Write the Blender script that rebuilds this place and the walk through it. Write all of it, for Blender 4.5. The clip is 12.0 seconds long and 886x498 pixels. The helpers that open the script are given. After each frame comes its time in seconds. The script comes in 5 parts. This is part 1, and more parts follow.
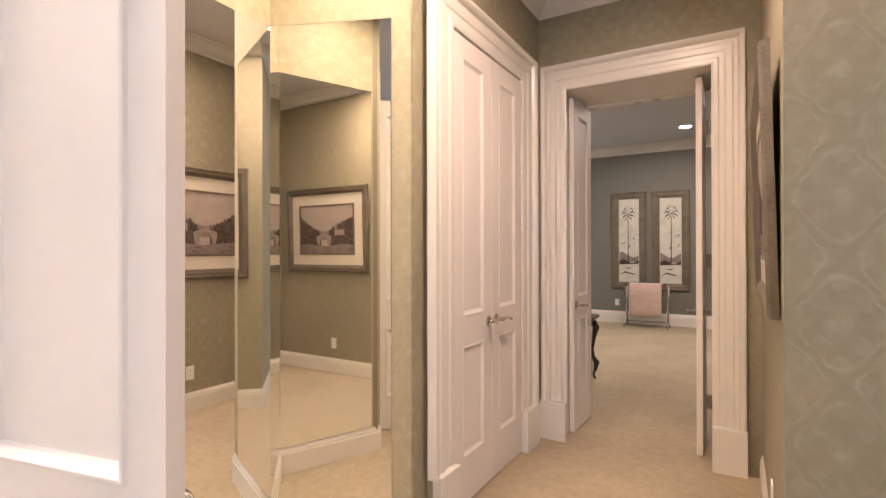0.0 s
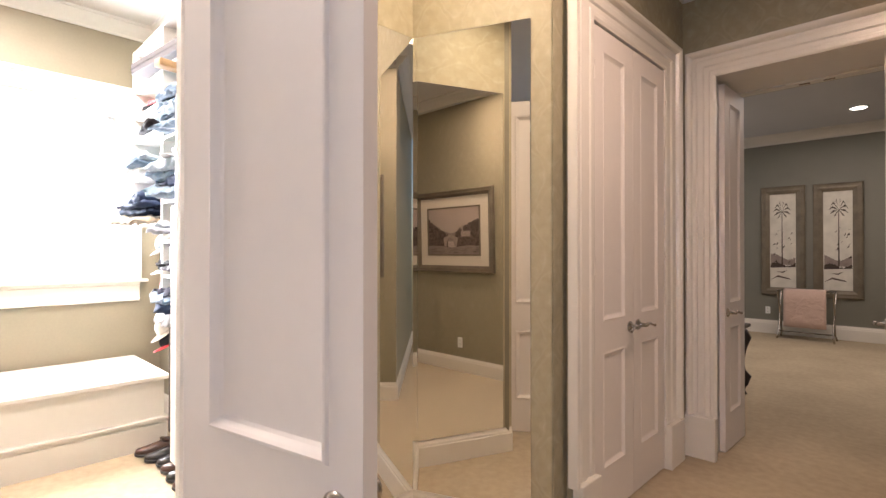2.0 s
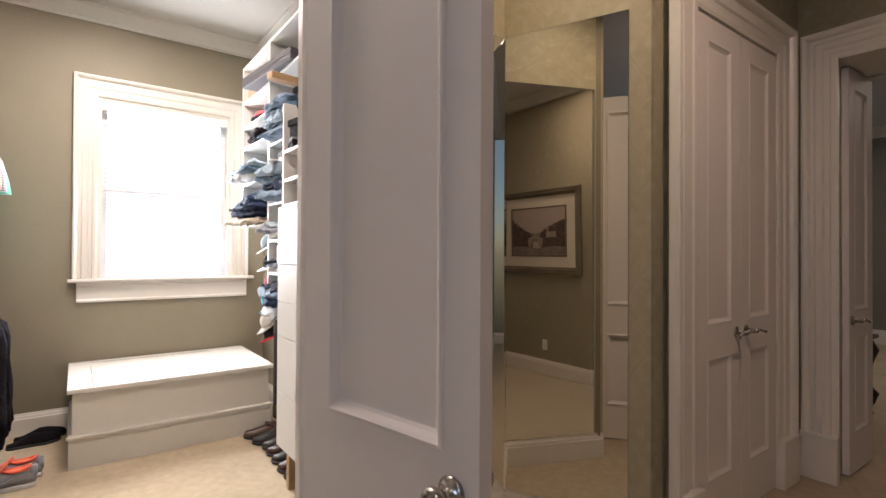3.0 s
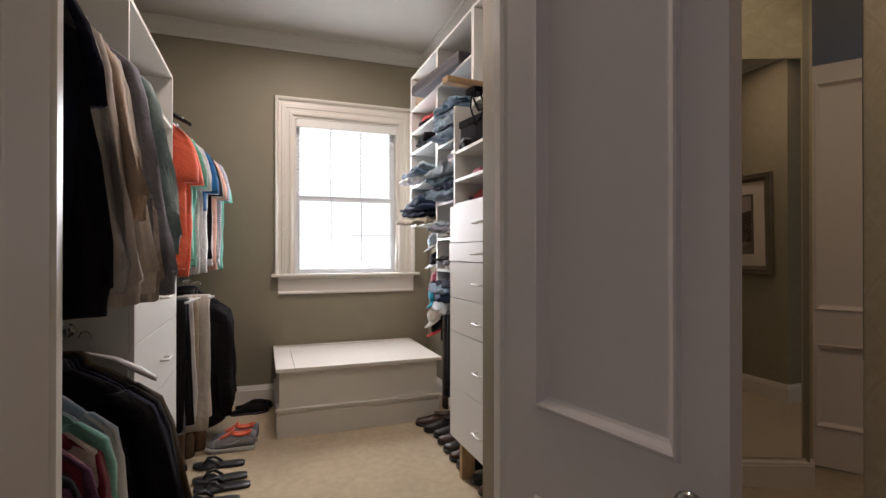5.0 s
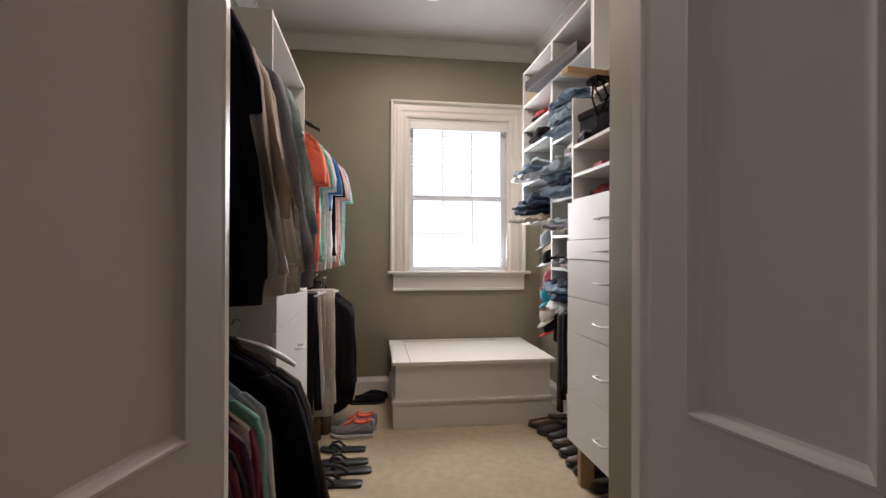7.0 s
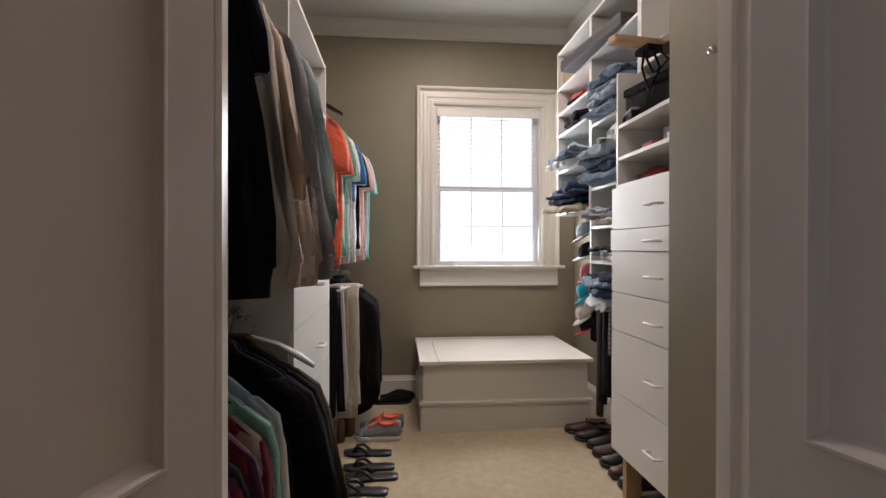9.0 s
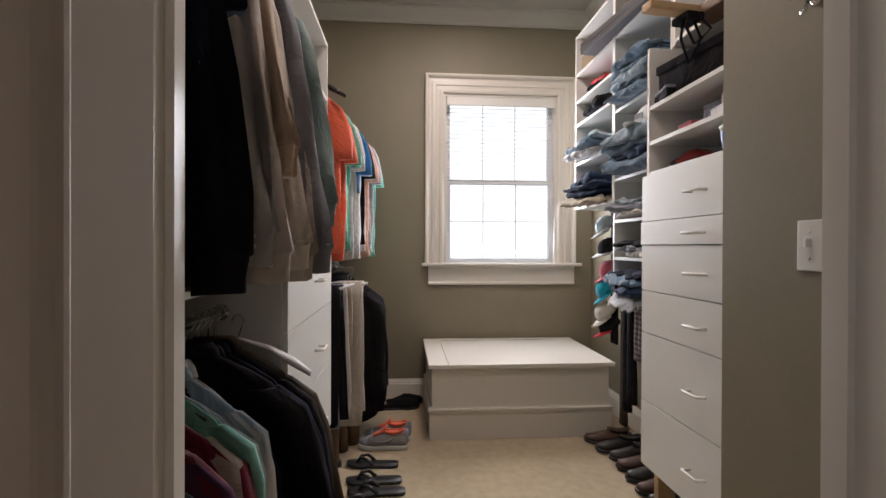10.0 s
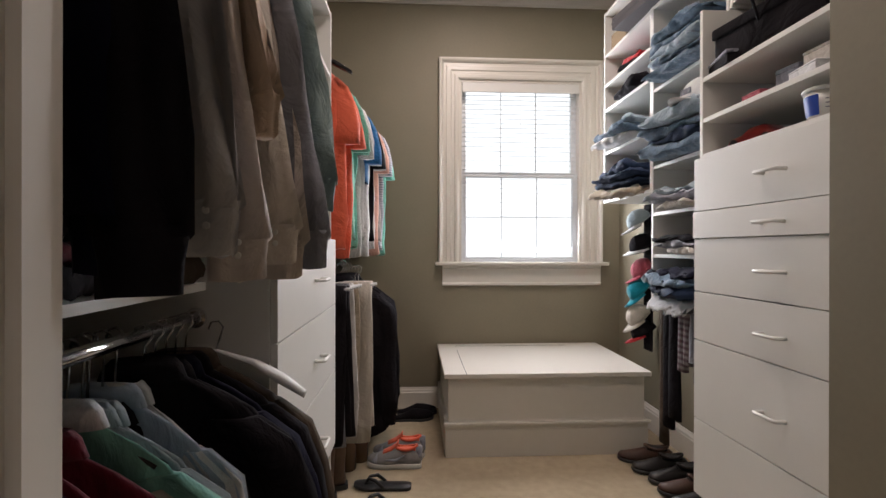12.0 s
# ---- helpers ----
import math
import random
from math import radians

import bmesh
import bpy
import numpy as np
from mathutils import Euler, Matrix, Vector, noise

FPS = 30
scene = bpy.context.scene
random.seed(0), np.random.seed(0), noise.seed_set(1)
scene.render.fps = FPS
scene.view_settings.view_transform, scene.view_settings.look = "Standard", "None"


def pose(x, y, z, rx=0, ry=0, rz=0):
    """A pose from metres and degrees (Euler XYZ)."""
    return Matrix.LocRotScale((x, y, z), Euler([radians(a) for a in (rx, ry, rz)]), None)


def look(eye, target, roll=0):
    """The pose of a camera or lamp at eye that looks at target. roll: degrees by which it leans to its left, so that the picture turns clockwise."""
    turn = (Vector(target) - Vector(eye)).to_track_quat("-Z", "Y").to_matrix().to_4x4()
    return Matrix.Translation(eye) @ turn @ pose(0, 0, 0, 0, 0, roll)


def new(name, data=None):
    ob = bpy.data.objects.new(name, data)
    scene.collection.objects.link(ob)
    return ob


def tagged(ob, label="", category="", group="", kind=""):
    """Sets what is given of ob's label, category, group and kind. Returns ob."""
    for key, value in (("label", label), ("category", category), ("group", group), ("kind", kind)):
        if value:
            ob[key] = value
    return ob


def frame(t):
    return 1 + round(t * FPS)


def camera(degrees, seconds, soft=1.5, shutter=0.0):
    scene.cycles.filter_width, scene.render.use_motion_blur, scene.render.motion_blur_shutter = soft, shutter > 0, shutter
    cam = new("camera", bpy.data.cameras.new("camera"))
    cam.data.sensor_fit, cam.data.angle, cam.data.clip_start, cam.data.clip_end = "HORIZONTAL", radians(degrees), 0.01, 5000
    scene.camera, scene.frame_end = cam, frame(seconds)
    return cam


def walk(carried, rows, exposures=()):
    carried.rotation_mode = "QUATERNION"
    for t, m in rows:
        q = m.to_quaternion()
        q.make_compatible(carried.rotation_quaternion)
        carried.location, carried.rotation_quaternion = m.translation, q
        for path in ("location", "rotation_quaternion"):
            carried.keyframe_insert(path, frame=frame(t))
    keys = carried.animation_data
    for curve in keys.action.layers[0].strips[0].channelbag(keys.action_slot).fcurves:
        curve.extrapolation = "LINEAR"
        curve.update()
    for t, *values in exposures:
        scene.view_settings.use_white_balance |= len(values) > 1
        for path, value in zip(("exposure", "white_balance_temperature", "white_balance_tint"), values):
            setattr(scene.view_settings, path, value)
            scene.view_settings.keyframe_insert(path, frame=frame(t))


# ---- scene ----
cam = camera(83.9, 12.0)
PATH = [
    (0, (-1.921, 1.043, 1.327), (-2.947, 2.76, 1.334), -0.1),
    (0.5, (-1.939, 1.035, 1.325), (-3.034, 2.709, 1.337), -0.2),
    (1, (-1.959, 1.017, 1.333), (-3.143, 2.629, 1.342), -0.1),
    (1.5, (-1.981, 0.996, 1.335), (-3.267, 2.528, 1.343), -0.0),
    (2, (-2.005, 0.977, 1.33), (-3.4, 2.41, 1.341), 0.0),
    (2.5, (-2.019, 0.945, 1.319), (-3.526, 2.26, 1.333), 0.2),
    (3, (-2.032, 0.915, 1.315), (-3.636, 2.11, 1.333), 0.3),
    (3.5, (-2.049, 0.866, 1.317), (-3.736, 1.94, 1.329), 0.2),
    (5.5, (-2.123, 0.791, 1.302), (-4.043, 1.352, 1.313), 0.1),
    (6, (-2.127, 0.769, 1.293), (-4.075, 1.221, 1.305), 0.2),
    (6.5, (-2.158, 0.736, 1.305), (-4.125, 1.099, 1.31), 0.2),
    (7, (-2.153, 0.738, 1.299), (-4.133, 1.019, 1.304), 0.2),
    (9, (-2.365, 0.734, 1.269), (-4.357, 0.915, 1.261), 0.1),
    (9.5, (-2.492, 0.723, 1.249), (-4.485, 0.897, 1.243), 0.1),
    (10, (-2.594, 0.727, 1.239), (-4.588, 0.882, 1.231), 0.2),
    (10.5, (-2.704, 0.705, 1.226), (-4.698, 0.852, 1.22), 0.1),
    (11, (-2.785, 0.719, 1.226), (-4.781, 0.847, 1.216), 0.1),
    (11.5, (-2.853, 0.715, 1.22), (-4.849, 0.833, 1.213), 0.1),
    (12, (-2.894, 0.712, 1.211), (-4.891, 0.825, 1.209), 0.1),
]
EXPOSURES = [(0, 0.0), (1.0, 0.0), (1.5, -0.15), (2.0, -0.6), (2.5, -1.25), (3.0, -1.9), (3.5, -2.45), (5.3, -3.0), (12.0, -3.15)]
walk(cam, [(t, look(eye, target, roll)) for t, eye, target, roll in PATH], EXPOSURES)

# ---------- sky, daylight, lamps and added fill lights ---
def set_world():
    w = bpy.data.worlds.new("sky")
    scene.world = w
    w.use_nodes = True
    nt = w.node_tree
    sky = nt.nodes.new("ShaderNodeTexSky")
    sky.sky_type, sky.sun_disc = "NISHITA", False
    sky.sun_elevation, sky.sun_rotation = radians(50), radians(60)
    nt.links.new(sky.outputs[0], nt.nodes["Background"].inputs[0])
    nt.nodes["Background"].inputs[1].default_value = 0.12


def area(name, eye, target, sx, sy, watts, colour, spread=180):
    d = bpy.data.lights.new(name, "AREA")
    d.shape, d.size, d.size_y, d.energy, d.color, d.spread = "RECTANGLE", sx, sy, watts, colour, radians(spread)
    ob = new(name, d)
    ob.matrix_world = look(eye, target)
    return ob


set_world()
sun = bpy.data.lights.new("sun", "SUN")
sun.energy, sun.angle, sun.color = 2.5, radians(0.5), (1, 0.95, 0.88)
new("sun", sun).matrix_world = look((20, 12, 24), (0, 0, 0))

COOL, WARM, PINK = (0.93, 0.93, 1.0), (1.0, 0.80, 0.60), (1.0, 0.72, 0.58)
area("window_daylight", (-6.63, 1.55, 1.78), (-3.0, 1.45, 1.3), 0.84, 1.2, 320, COOL)
area("closet_lamp_and_fill", (-5.62, 1.15, 3.10), (-5.62, 1.15, 0), 0.3, 0.3, 165, (1.0, 0.85, 0.80))
# Fill with no seen fixture, added to brighten the clothes and bench front
area("closet_lamp_and_fill", (-4.25, 0.95, 3.10), (-4.25, 0.75, 0), 0.3, 0.3, 112, (1.0, 0.83, 0.76))
area("vestibule_daylight", (-0.7, -1.36, 1.7), (-2.9, 1.45, 1.3), 1.0, 1.3, 86, (0.52, 0.68, 1.0))
# Unseen lamp guessed above the mirrors, with no fixture modelled
area("unseen_alcove_lamp", (-3.25, 2.32, 3.02), (-3.45, 2.32, 0), 0.12, 0.12, 20, WARM, 150)
# Unseen warm fill added over the hall, kept out of the mirrors' view
area("hall_fill", (-2.25, 2.72, 3.05), (-2.3, 2.9, 0), 0.12, 0.12, 47, PINK, 165)
area("vestibule_lamp", (-1.5, -0.1, 3.04), (-1.5, -0.1, 0), 0.5, 0.5, 30, (1.0, 0.76, 0.64))
area("far_room_lamp", (-2.7, 8.2, 3.16), (-2.7, 8.2, 0), 2.2, 2.2, 110, (1.0, 0.84, 0.76))
# Added cool fill from the side; the far room has no modelled window
area("far_room_side_fill", (-6.8, 8.2, 1.7), (0, 8.2, 1.2), 1.8, 1.8, 30, COOL)


# ---------- materials ----------
def mat(name, colour, rough=0.5, metal=0.0, grain=0.0, scale=40.0, bump=0.0, spread=0.08, detail=3.0, coat=0.0):
    m = bpy.data.materials.new(name)
    m.use_nodes = True
    nt = m.node_tree
    b = nt.nodes["Principled BSDF"]
    b.inputs["Roughness"].default_value, b.inputs["Metallic"].default_value = rough, metal
    b.inputs["Coat Weight"].default_value = coat
    b.inputs["Base Color"].default_value = (*colour, 1)
    if grain or bump:
        co = nt.nodes.new("ShaderNodeTexCoord")
        n1, n2 = nt.nodes.new("ShaderNodeTexNoise"), nt.nodes.new("ShaderNodeTexNoise")
        n1.inputs["Scale"].default_value, n1.inputs["Detail"].default_value = scale, detail
        n2.inputs["Scale"].default_value, n2.inputs["Detail"].default_value = scale / 12, 2.0
        for n in (n1, n2):
            nt.links.new(co.outputs["Object"], n.inputs["Vector"])
        add = nt.nodes.new("ShaderNodeMath")
        add.operation = "ADD"
        nt.links.new(n1.outputs[0], add.inputs[0])
        nt.links.new(n2.outputs[0], add.inputs[1])
        ramp = nt.nodes.new("ShaderNodeMapRange")
        ramp.inputs["From Min"].default_value, ramp.inputs["From Max"].default_value = 0.6, 1.4
        ramp.inputs["To Min"].default_value, ramp.inputs["To Max"].default_value = 1 - grain, 1 + grain
        nt.links.new(add.outputs[0], ramp.inputs["Value"])
        mul = nt.nodes.new("ShaderNodeVectorMath")
        mul.operation = "SCALE"
        mul.inputs[0].default_value = colour
        nt.links.new(ramp.outputs[0], mul.inputs["Scale"])
        nt.links.new(mul.outputs[0], b.inputs["Base Color"])
        if bump:
            bp = nt.nodes.new("ShaderNodeBump")
            bp.inputs["Strength"].default_value, bp.inputs["Distance"].default_value = bump, 0.004
            nt.links.new(n1.outputs[0], bp.inputs["Height"])
            nt.links.new(bp.outputs[0], b.inputs["Normal"])
    return m


def emission(name, colour, strength):
    m = bpy.data.materials.new(name)
    m.use_nodes = True
    b = m.node_tree.nodes["Principled BSDF"]
    b.inputs["Base Color"].default_value = (*colour, 1)
    b.inputs["Emission Color"].default_value, b.inputs["Emission Strength"].default_value = (*colour, 1), strength
    return m


def wallpaper(name, colour, light, amount):
    """Damask paper: staggered ogees of thin raised rings over a mottled ground."""
    m = mat(name, colour, rough=0.55, grain=0.10, scale=30, bump=0.15)
    nt = m.node_tree
    b = nt.nodes["Principled BSDF"]
    co = nt.nodes.new("ShaderNodeTexCoord")
    sep = nt.nodes.new("ShaderNodeSeparateXYZ")
    warp = nt.nodes.new("ShaderNodeTexNoise")
    warp.inputs["Scale"].default_value, warp.inputs["Detail"].default_value = 17, 5
    nt.links.new(co.outputs["Object"], sep.inputs[0])
    nt.links.new(co.outputs["Object"], warp.inputs["Vector"])

    def op(kind, a, c=None):
        n = nt.nodes.new("ShaderNodeMath")
        n.operation = kind
        for i, v in enumerate((a, c)):
            if v is None:
                continue
            if isinstance(v, (int, float)):
                n.inputs[i].default_value = v
            else:
                nt.links.new(v, n.inputs[i])
        return n.outputs[0]

    along = op("ADD", sep.outputs[0], sep.outputs[1])
    along = op("ADD", along, op("MULTIPLY", op("SUBTRACT", warp.outputs[0], 0.5), 0.06))
    u = op("COSINE", op("MULTIPLY", along, 2 * math.pi / 0.30))
    v = op("COSINE", op("MULTIPLY", sep.outputs[2], 2 * math.pi / 0.37))
    s = op("ABSOLUTE", op("ADD", u, v))
    ring = op("SUBTRACT", 1.0, op("MINIMUM", op("MULTIPLY", op("ABSOLUTE", op("SUBTRACT", s, 0.32)), 5.0), 1.0))
    leaf = op("MULTIPLY", op("MAXIMUM", op("SUBTRACT", s, 1.5), 0.0), 1.2)
    u3 = op("COSINE", op("MULTIPLY", along, 6 * math.pi / 0.30))
    v3 = op("COSINE", op("MULTIPLY", sep.outputs[2], 6 * math.pi / 0.37))
    petal = op("MULTIPLY", op("MAXIMUM", op("SUBTRACT", op("ABSOLUTE", op("ADD", u3, v3)), 0.9), 0.0), op("MINIMUM", op("MULTIPLY", s, 1.4), 1.0))
    leaf = op("ADD", leaf, op("MINIMUM", petal, 0.42))
    mask = op("MULTIPLY", op("ADD", op("MULTIPLY", ring, 0.7), leaf), op("MULTIPLY", op("MAXIMUM", op("SUBTRACT", warp.outputs[0], 0.26), 0.0), 3.4))
    mix = nt.nodes.new("ShaderNodeMix")
    mix.data_type = "RGBA"
    old = b.inputs["Base Color"].links[0].from_socket
    nt.links.new(op("MULTIPLY", mask, amount), mix.inputs[0])
    nt.links.new(old, mix.inputs[6])
    mix.inputs[7].default_value = (*light, 1)
    nt.links.new(mix.outputs[2], b.inputs["Base Color"])
    bp = b.inputs["Normal"].links[0].from_node
    nt.links.new(mask, bp.inputs["Height"])
    bp.inputs["Strength"].default_value = 0.22
    return m


OLIVE = mat("olive_wall_paint", (0.232, 0.203, 0.142), 0.6, grain=0.05, scale=60, bump=0.05)
PAPER = wallpaper("damask_wallpaper", (0.295, 0.262, 0.175), (0.44, 0.41, 0.31), 0.30)
FARWALL = mat("grey_green_wall_paint", (0.185, 0.178, 0.145), 0.6, grain=0.05, scale=60, bump=0.05)
TRIM = mat("cream_gloss_trim", (0.74, 0.70, 0.63), 0.28, grain=0.02, scale=25, bump=0.03)
DOORP = mat("cream_door_paint", (0.74, 0.69, 0.64), 0.50, grain=0.02, scale=25, bump=0.04)
CEIL = mat("ceiling_paint", (0.55, 0.53, 0.49), 0.8, grain=0.03, scale=80, bump=0.05)
CARPET = mat("beige_cut_pile_carpet", (0.405, 0.328, 0.222), 0.95, grain=0.17, scale=20, bump=0.5, detail=9)
MELA = mat("white_melamine", (0.78, 0.77, 0.73), 0.35, grain=0.015, scale=20)
DARKGAP = mat("dark_shadow_board", (0.05, 0.045, 0.04), 0.8)
MIRROR = mat("mirror_silver", (0.93, 0.94, 0.92), 0.0, 1.0)
MIRROR_EDGE = mat("mirror_edge_glass", (0.10, 0.13, 0.12), 0.15)
NICKEL = mat("satin_nickel", (0.50, 0.46, 0.42), 0.25, 1.0)
WHITEPL = mat("white_plastic", (0.80, 0.79, 0.75), 0.35)
WOOD = mat("pine_wood", (0.46, 0.30, 0.16), 0.5, grain=0.15, scale=30, bump=0.1)
DARKWOOD = mat("dark_carved_wood", (0.035, 0.022, 0.018), 0.35, grain=0.2, scale=30, bump=0.2)
GILT = mat("aged_bronze_frame", (0.17, 0.14, 0.10), 0.45, 0.3, grain=0.3, scale=90, bump=0.5)
MAT_BOARD = mat("cream_mat_board", (0.66, 0.60, 0.50), 0.8, grain=0.02, scale=50)
CHROME = mat("chrome_rod", (0.75, 0.75, 0.76), 0.12, 1.0)
BLACKPL = mat("black_plastic", (0.012, 0.012, 0.013), 0.4)


# ---------- mesh tools ----------
def part(name, bm, material, parent=None, label="", smooth=False):
    me = bpy.data.meshes.new(name)
    bmesh.ops.recalc_face_normals(bm, faces=bm.faces)
    if smooth:
        for f in bm.faces:
            f.smooth = True
    bm.to_mesh(me)
    bm.free()
    if material:
        me.materials.append(material)
    ob = new(name, me)
    if parent:
        ob.parent = parent
    if label:
        tagged(ob, label)
    return ob


def thing(name, place=(0, 0, 0), turn=0.0, label="", category="", group=""):
    ob = new(name)
    ob.empty_display_size = 0.05
    ob.location, ob.rotation_euler = place, (0, 0, radians(turn))
    return tagged(ob, label, category, group)


def structure(ob, label="", category=""):
    return tagged(ob, label, category, kind="structure")


def box(bm, x0, x1, y0, y1, z0, z1, bevel=0.0, m=None):
    if x1 < x0: x0, x1 = x1, x0
    if y1 < y0: y0, y1 = y1, y0
    if z1 < z0: z0, z1 = z1, z0
    r = bmesh.ops.create_cube(bm, size=1)
    vs = r["verts"]
    for v in vs:
        v.co = Vector(((x0 + x1) / 2 + v.co.x * (x1 - x0), (y0 + y1) / 2 + v.co.y * (y1 - y0), (z0 + z1) / 2 + v.co.z * (z1 - z0)))
    if bevel:
        es = list({e for v in vs for e in v.link_edges})
        r = bmesh.ops.bevel(bm, geom=es, offset=bevel, segments=2, affect="EDGES", profile=0.6)
        vs = list({v for f in r["faces"] for v in f.verts} | {v for v in vs if v.is_valid})
    if m is not None:
        bmesh.ops.transform(bm, matrix=m, verts=[v for v in vs if v.is_valid])
    return vs


def boxpart(name, dims, material, parent=None, label="", bevel=0.0):
    bm = bmesh.new()
    box(bm, *dims, bevel)
    return part(name, bm, material, parent, label)


def tube(bm, points, r, sides=8, caps=True):
    """A round bar along a polyline; r is one radius or one for each point."""
    pts = [Vector(p) for p in points]
    rs = r if isinstance(r, (list, tuple)) else [r] * len(pts)
    rings, up = [], Vector((0.13, 0.21, 0.97)).normalized()
    for i, p in enumerate(pts):
        d = (pts[min(i + 1, len(pts) - 1)] - pts[max(i - 1, 0)]).normalized()
        a = d.cross(up)
        if a.length < 0.05:
            a = d.cross(Vector((1, 0, 0)))
        a.normalize()
        b = d.cross(a)
        rings.append([bm.verts.new(p + (a * math.cos(2 * math.pi * k / sides) + b * math.sin(2 * math.pi * k / sides)) * rs[i]) for k in range(sides)])
    for a, b in zip(rings, rings[1:]):
        for k in range(sides):
            bm.faces.new((a[k], a[(k + 1) % sides], b[(k + 1) % sides], b[k]))
    if caps:
        bm.faces.new(rings[0][::-1])
        bm.faces.new(rings[-1])


def turned(bm, profile, m=None, sides=16):
    """A turned shape: radius and height pairs round the z axis."""
    rings = []
    for r, z in profile:
        rings.append([bm.verts.new((r * math.cos(2 * math.pi * k / sides), r * math.sin(2 * math.pi * k / sides), z)) for k in range(sides)])
    for a, b in zip(rings, rings[1:]):
        for k in range(sides):
            bm.faces.new((a[k], a[(k + 1) % sides], b[(k + 1) % sides], b[k]))
    bm.faces.new(rings[0][::-1])
    bm.faces.new(rings[-1])
    if m is not None:
        bmesh.ops.transform(bm, matrix=m, verts=[v for ring in rings for v in ring])


def sweep(bm, sections):
    """Joins rows of points, each a cross-section, into one skin closed at both ends."""
    rows = [[bm.verts.new(p) for p in s] for s in sections]
    n = len(rows[0])
    for a, b in zip(rows, rows[1:]):
        for k in range(n):
            bm.faces.new((a[k], a[(k + 1) % n], b[(k + 1) % n], b[k]))
    bm.faces.new(rows[0][::-1])
    bm.faces.new(rows[-1])


CASING = [(0, 0), (0, 0.014), (0.012, 0.020), (0.030, 0.020), (0.036, 0.014), (0.058, 0.014), (0.066, 0.022), (0.094, 0.022), (0.102, 0.015), (0.120, 0.015), (0.126, 0.034), (0.134, 0.044), (0.142, 0.047), (0.152, 0.045), (0.155, 0)]


def casing_mesh(w, h, z0=0.0, profile=CASING, wide=1.0, head=0.0):
    """Mitred door or window casing round an opening 0..w, z0..h, proud towards -y."""
    bm = bmesh.new()
    rows, top = [], (head or wide) / wide
    for u, v in profile:
        u *= wide
        rows.append((u, v))
    path = [lambda u, v: (-u, -v, z0), lambda u, v: (-u, -v, h + u * top), lambda u, v: (w + u, -v, h + u * top), lambda u, v: (w + u, -v, z0)]
    sweep(bm, [[f(u, v) for u, v in rows] for f in path])
    return bm


BASE = [(0, 0), (0.016, 0), (0.016, 0.118), (0.012, 0.124), (0.012, 0.134), (0.006, 0.146), (0.004, 0.158), (0, 0.158)]
CROWN = [(0, 0), (0, -0.115), (0.012, -0.115), (0.016, -0.098), (0.030, -0.088), (0.052, -0.070), (0.078, -0.034), (0.086, -0.020), (0.100, -0.016), (0.104, 0)]


def run(name, a, b, side, profile, z, material, label):
    """A moulding along a wall from a to b in the plan; side: the way into the room."""
    a, b, n = Vector(a), Vector(b), Vector(side).normalized()
    bm = bmesh.new()
    sweep(bm, [[(p.x + n.x * u, p.y + n.y * u, z + v) for u, v in profile] for p in (a, b)])
    return structure(part(name, bm, material, None), label, "moulding")


def wall(name, material, label, *boxes):
    bm = bmesh.new()
    for b in boxes:
        box(bm, *b)
    return structure(part(name, bm, material), label, "wall")


SOFT_MOULD = ((0.003, -0.002), (0.009, -0.002), (0.014, 0.002), (0.024, 0.008), (0.030, 0.010))
BOLD_MOULD = ((0.004, -0.006), (0.010, -0.007), (0.016, -0.002), (0.024, 0.007), (0.031, 0.012), (0.036, 0.0125))


def panel_leaf(name, w, h, panels, t=0.04, material=None, parent=None, label="", mould=SOFT_MOULD):
    """A panelled door leaf 0..w, y 0..t, z 0..h with sunk and raised panels (x0, x1, z0, z1) on both faces."""
    bm = bmesh.new()
    xs = sorted({0, w, *[p[0] for p in panels], *[p[1] for p in panels]})
    zs = sorted({0, h, *[p[2] for p in panels], *[p[3] for p in panels]})
    for face, y in ((-1, 0.0), (1, t)):
        grid = {(x, z): bm.verts.new((x, y, z)) for x in xs for z in zs}
        for x0, x1 in zip(xs, xs[1:]):
            for z0, z1 in zip(zs, zs[1:]):
                q = [grid[x0, z0], grid[x1, z0], grid[x1, z1], grid[x0, z1]]
                if not any(p[0] <= x0 and x1 <= p[1] and p[2] <= z0 and z1 <= p[3] for p in panels):
                    bm.faces.new(q)
        for x0, x1, z0, z1 in panels:
            ring = [grid[x0, z0], grid[x1, z0], grid[x1, z1], grid[x0, z1]]
            # in case a side is cut by grid points, the ring stays the outer corner loop
            for inset, d in mould:
                yy = y + (d if face < 0 else -d)
                nxt = [bm.verts.new(c) for c in ((x0 + inset, yy, z0 + inset), (x1 - inset, yy, z0 + inset), (x1 - inset, yy, z1 - inset), (x0 + inset, yy, z1 - inset))]
                for k in range(4):
                    bm.faces.new((ring[k], ring[(k + 1) % 4], nxt[(k + 1) % 4], nxt[k]))
                ring = nxt
            bm.faces.new(ring)
    for a, b in (((0, 0), (w, 0)), ((w, 0), (w, h)), ((w, h), (0, h)), ((0, h), (0, 0))):
        bm.faces.new([bm.verts.new(c) for c in ((a[0], 0, a[1]), (b[0], 0, b[1]), (b[0], t, b[1]), (a[0], t, a[1]))])
    return part(name, bm, material or DOORP, parent, label)


def two_panels(w, stile=0.10, top=0.12):
    return [(stile, w - stile, 0.235, 0.815), (stile, w - stile, 0.97, 2.32)]


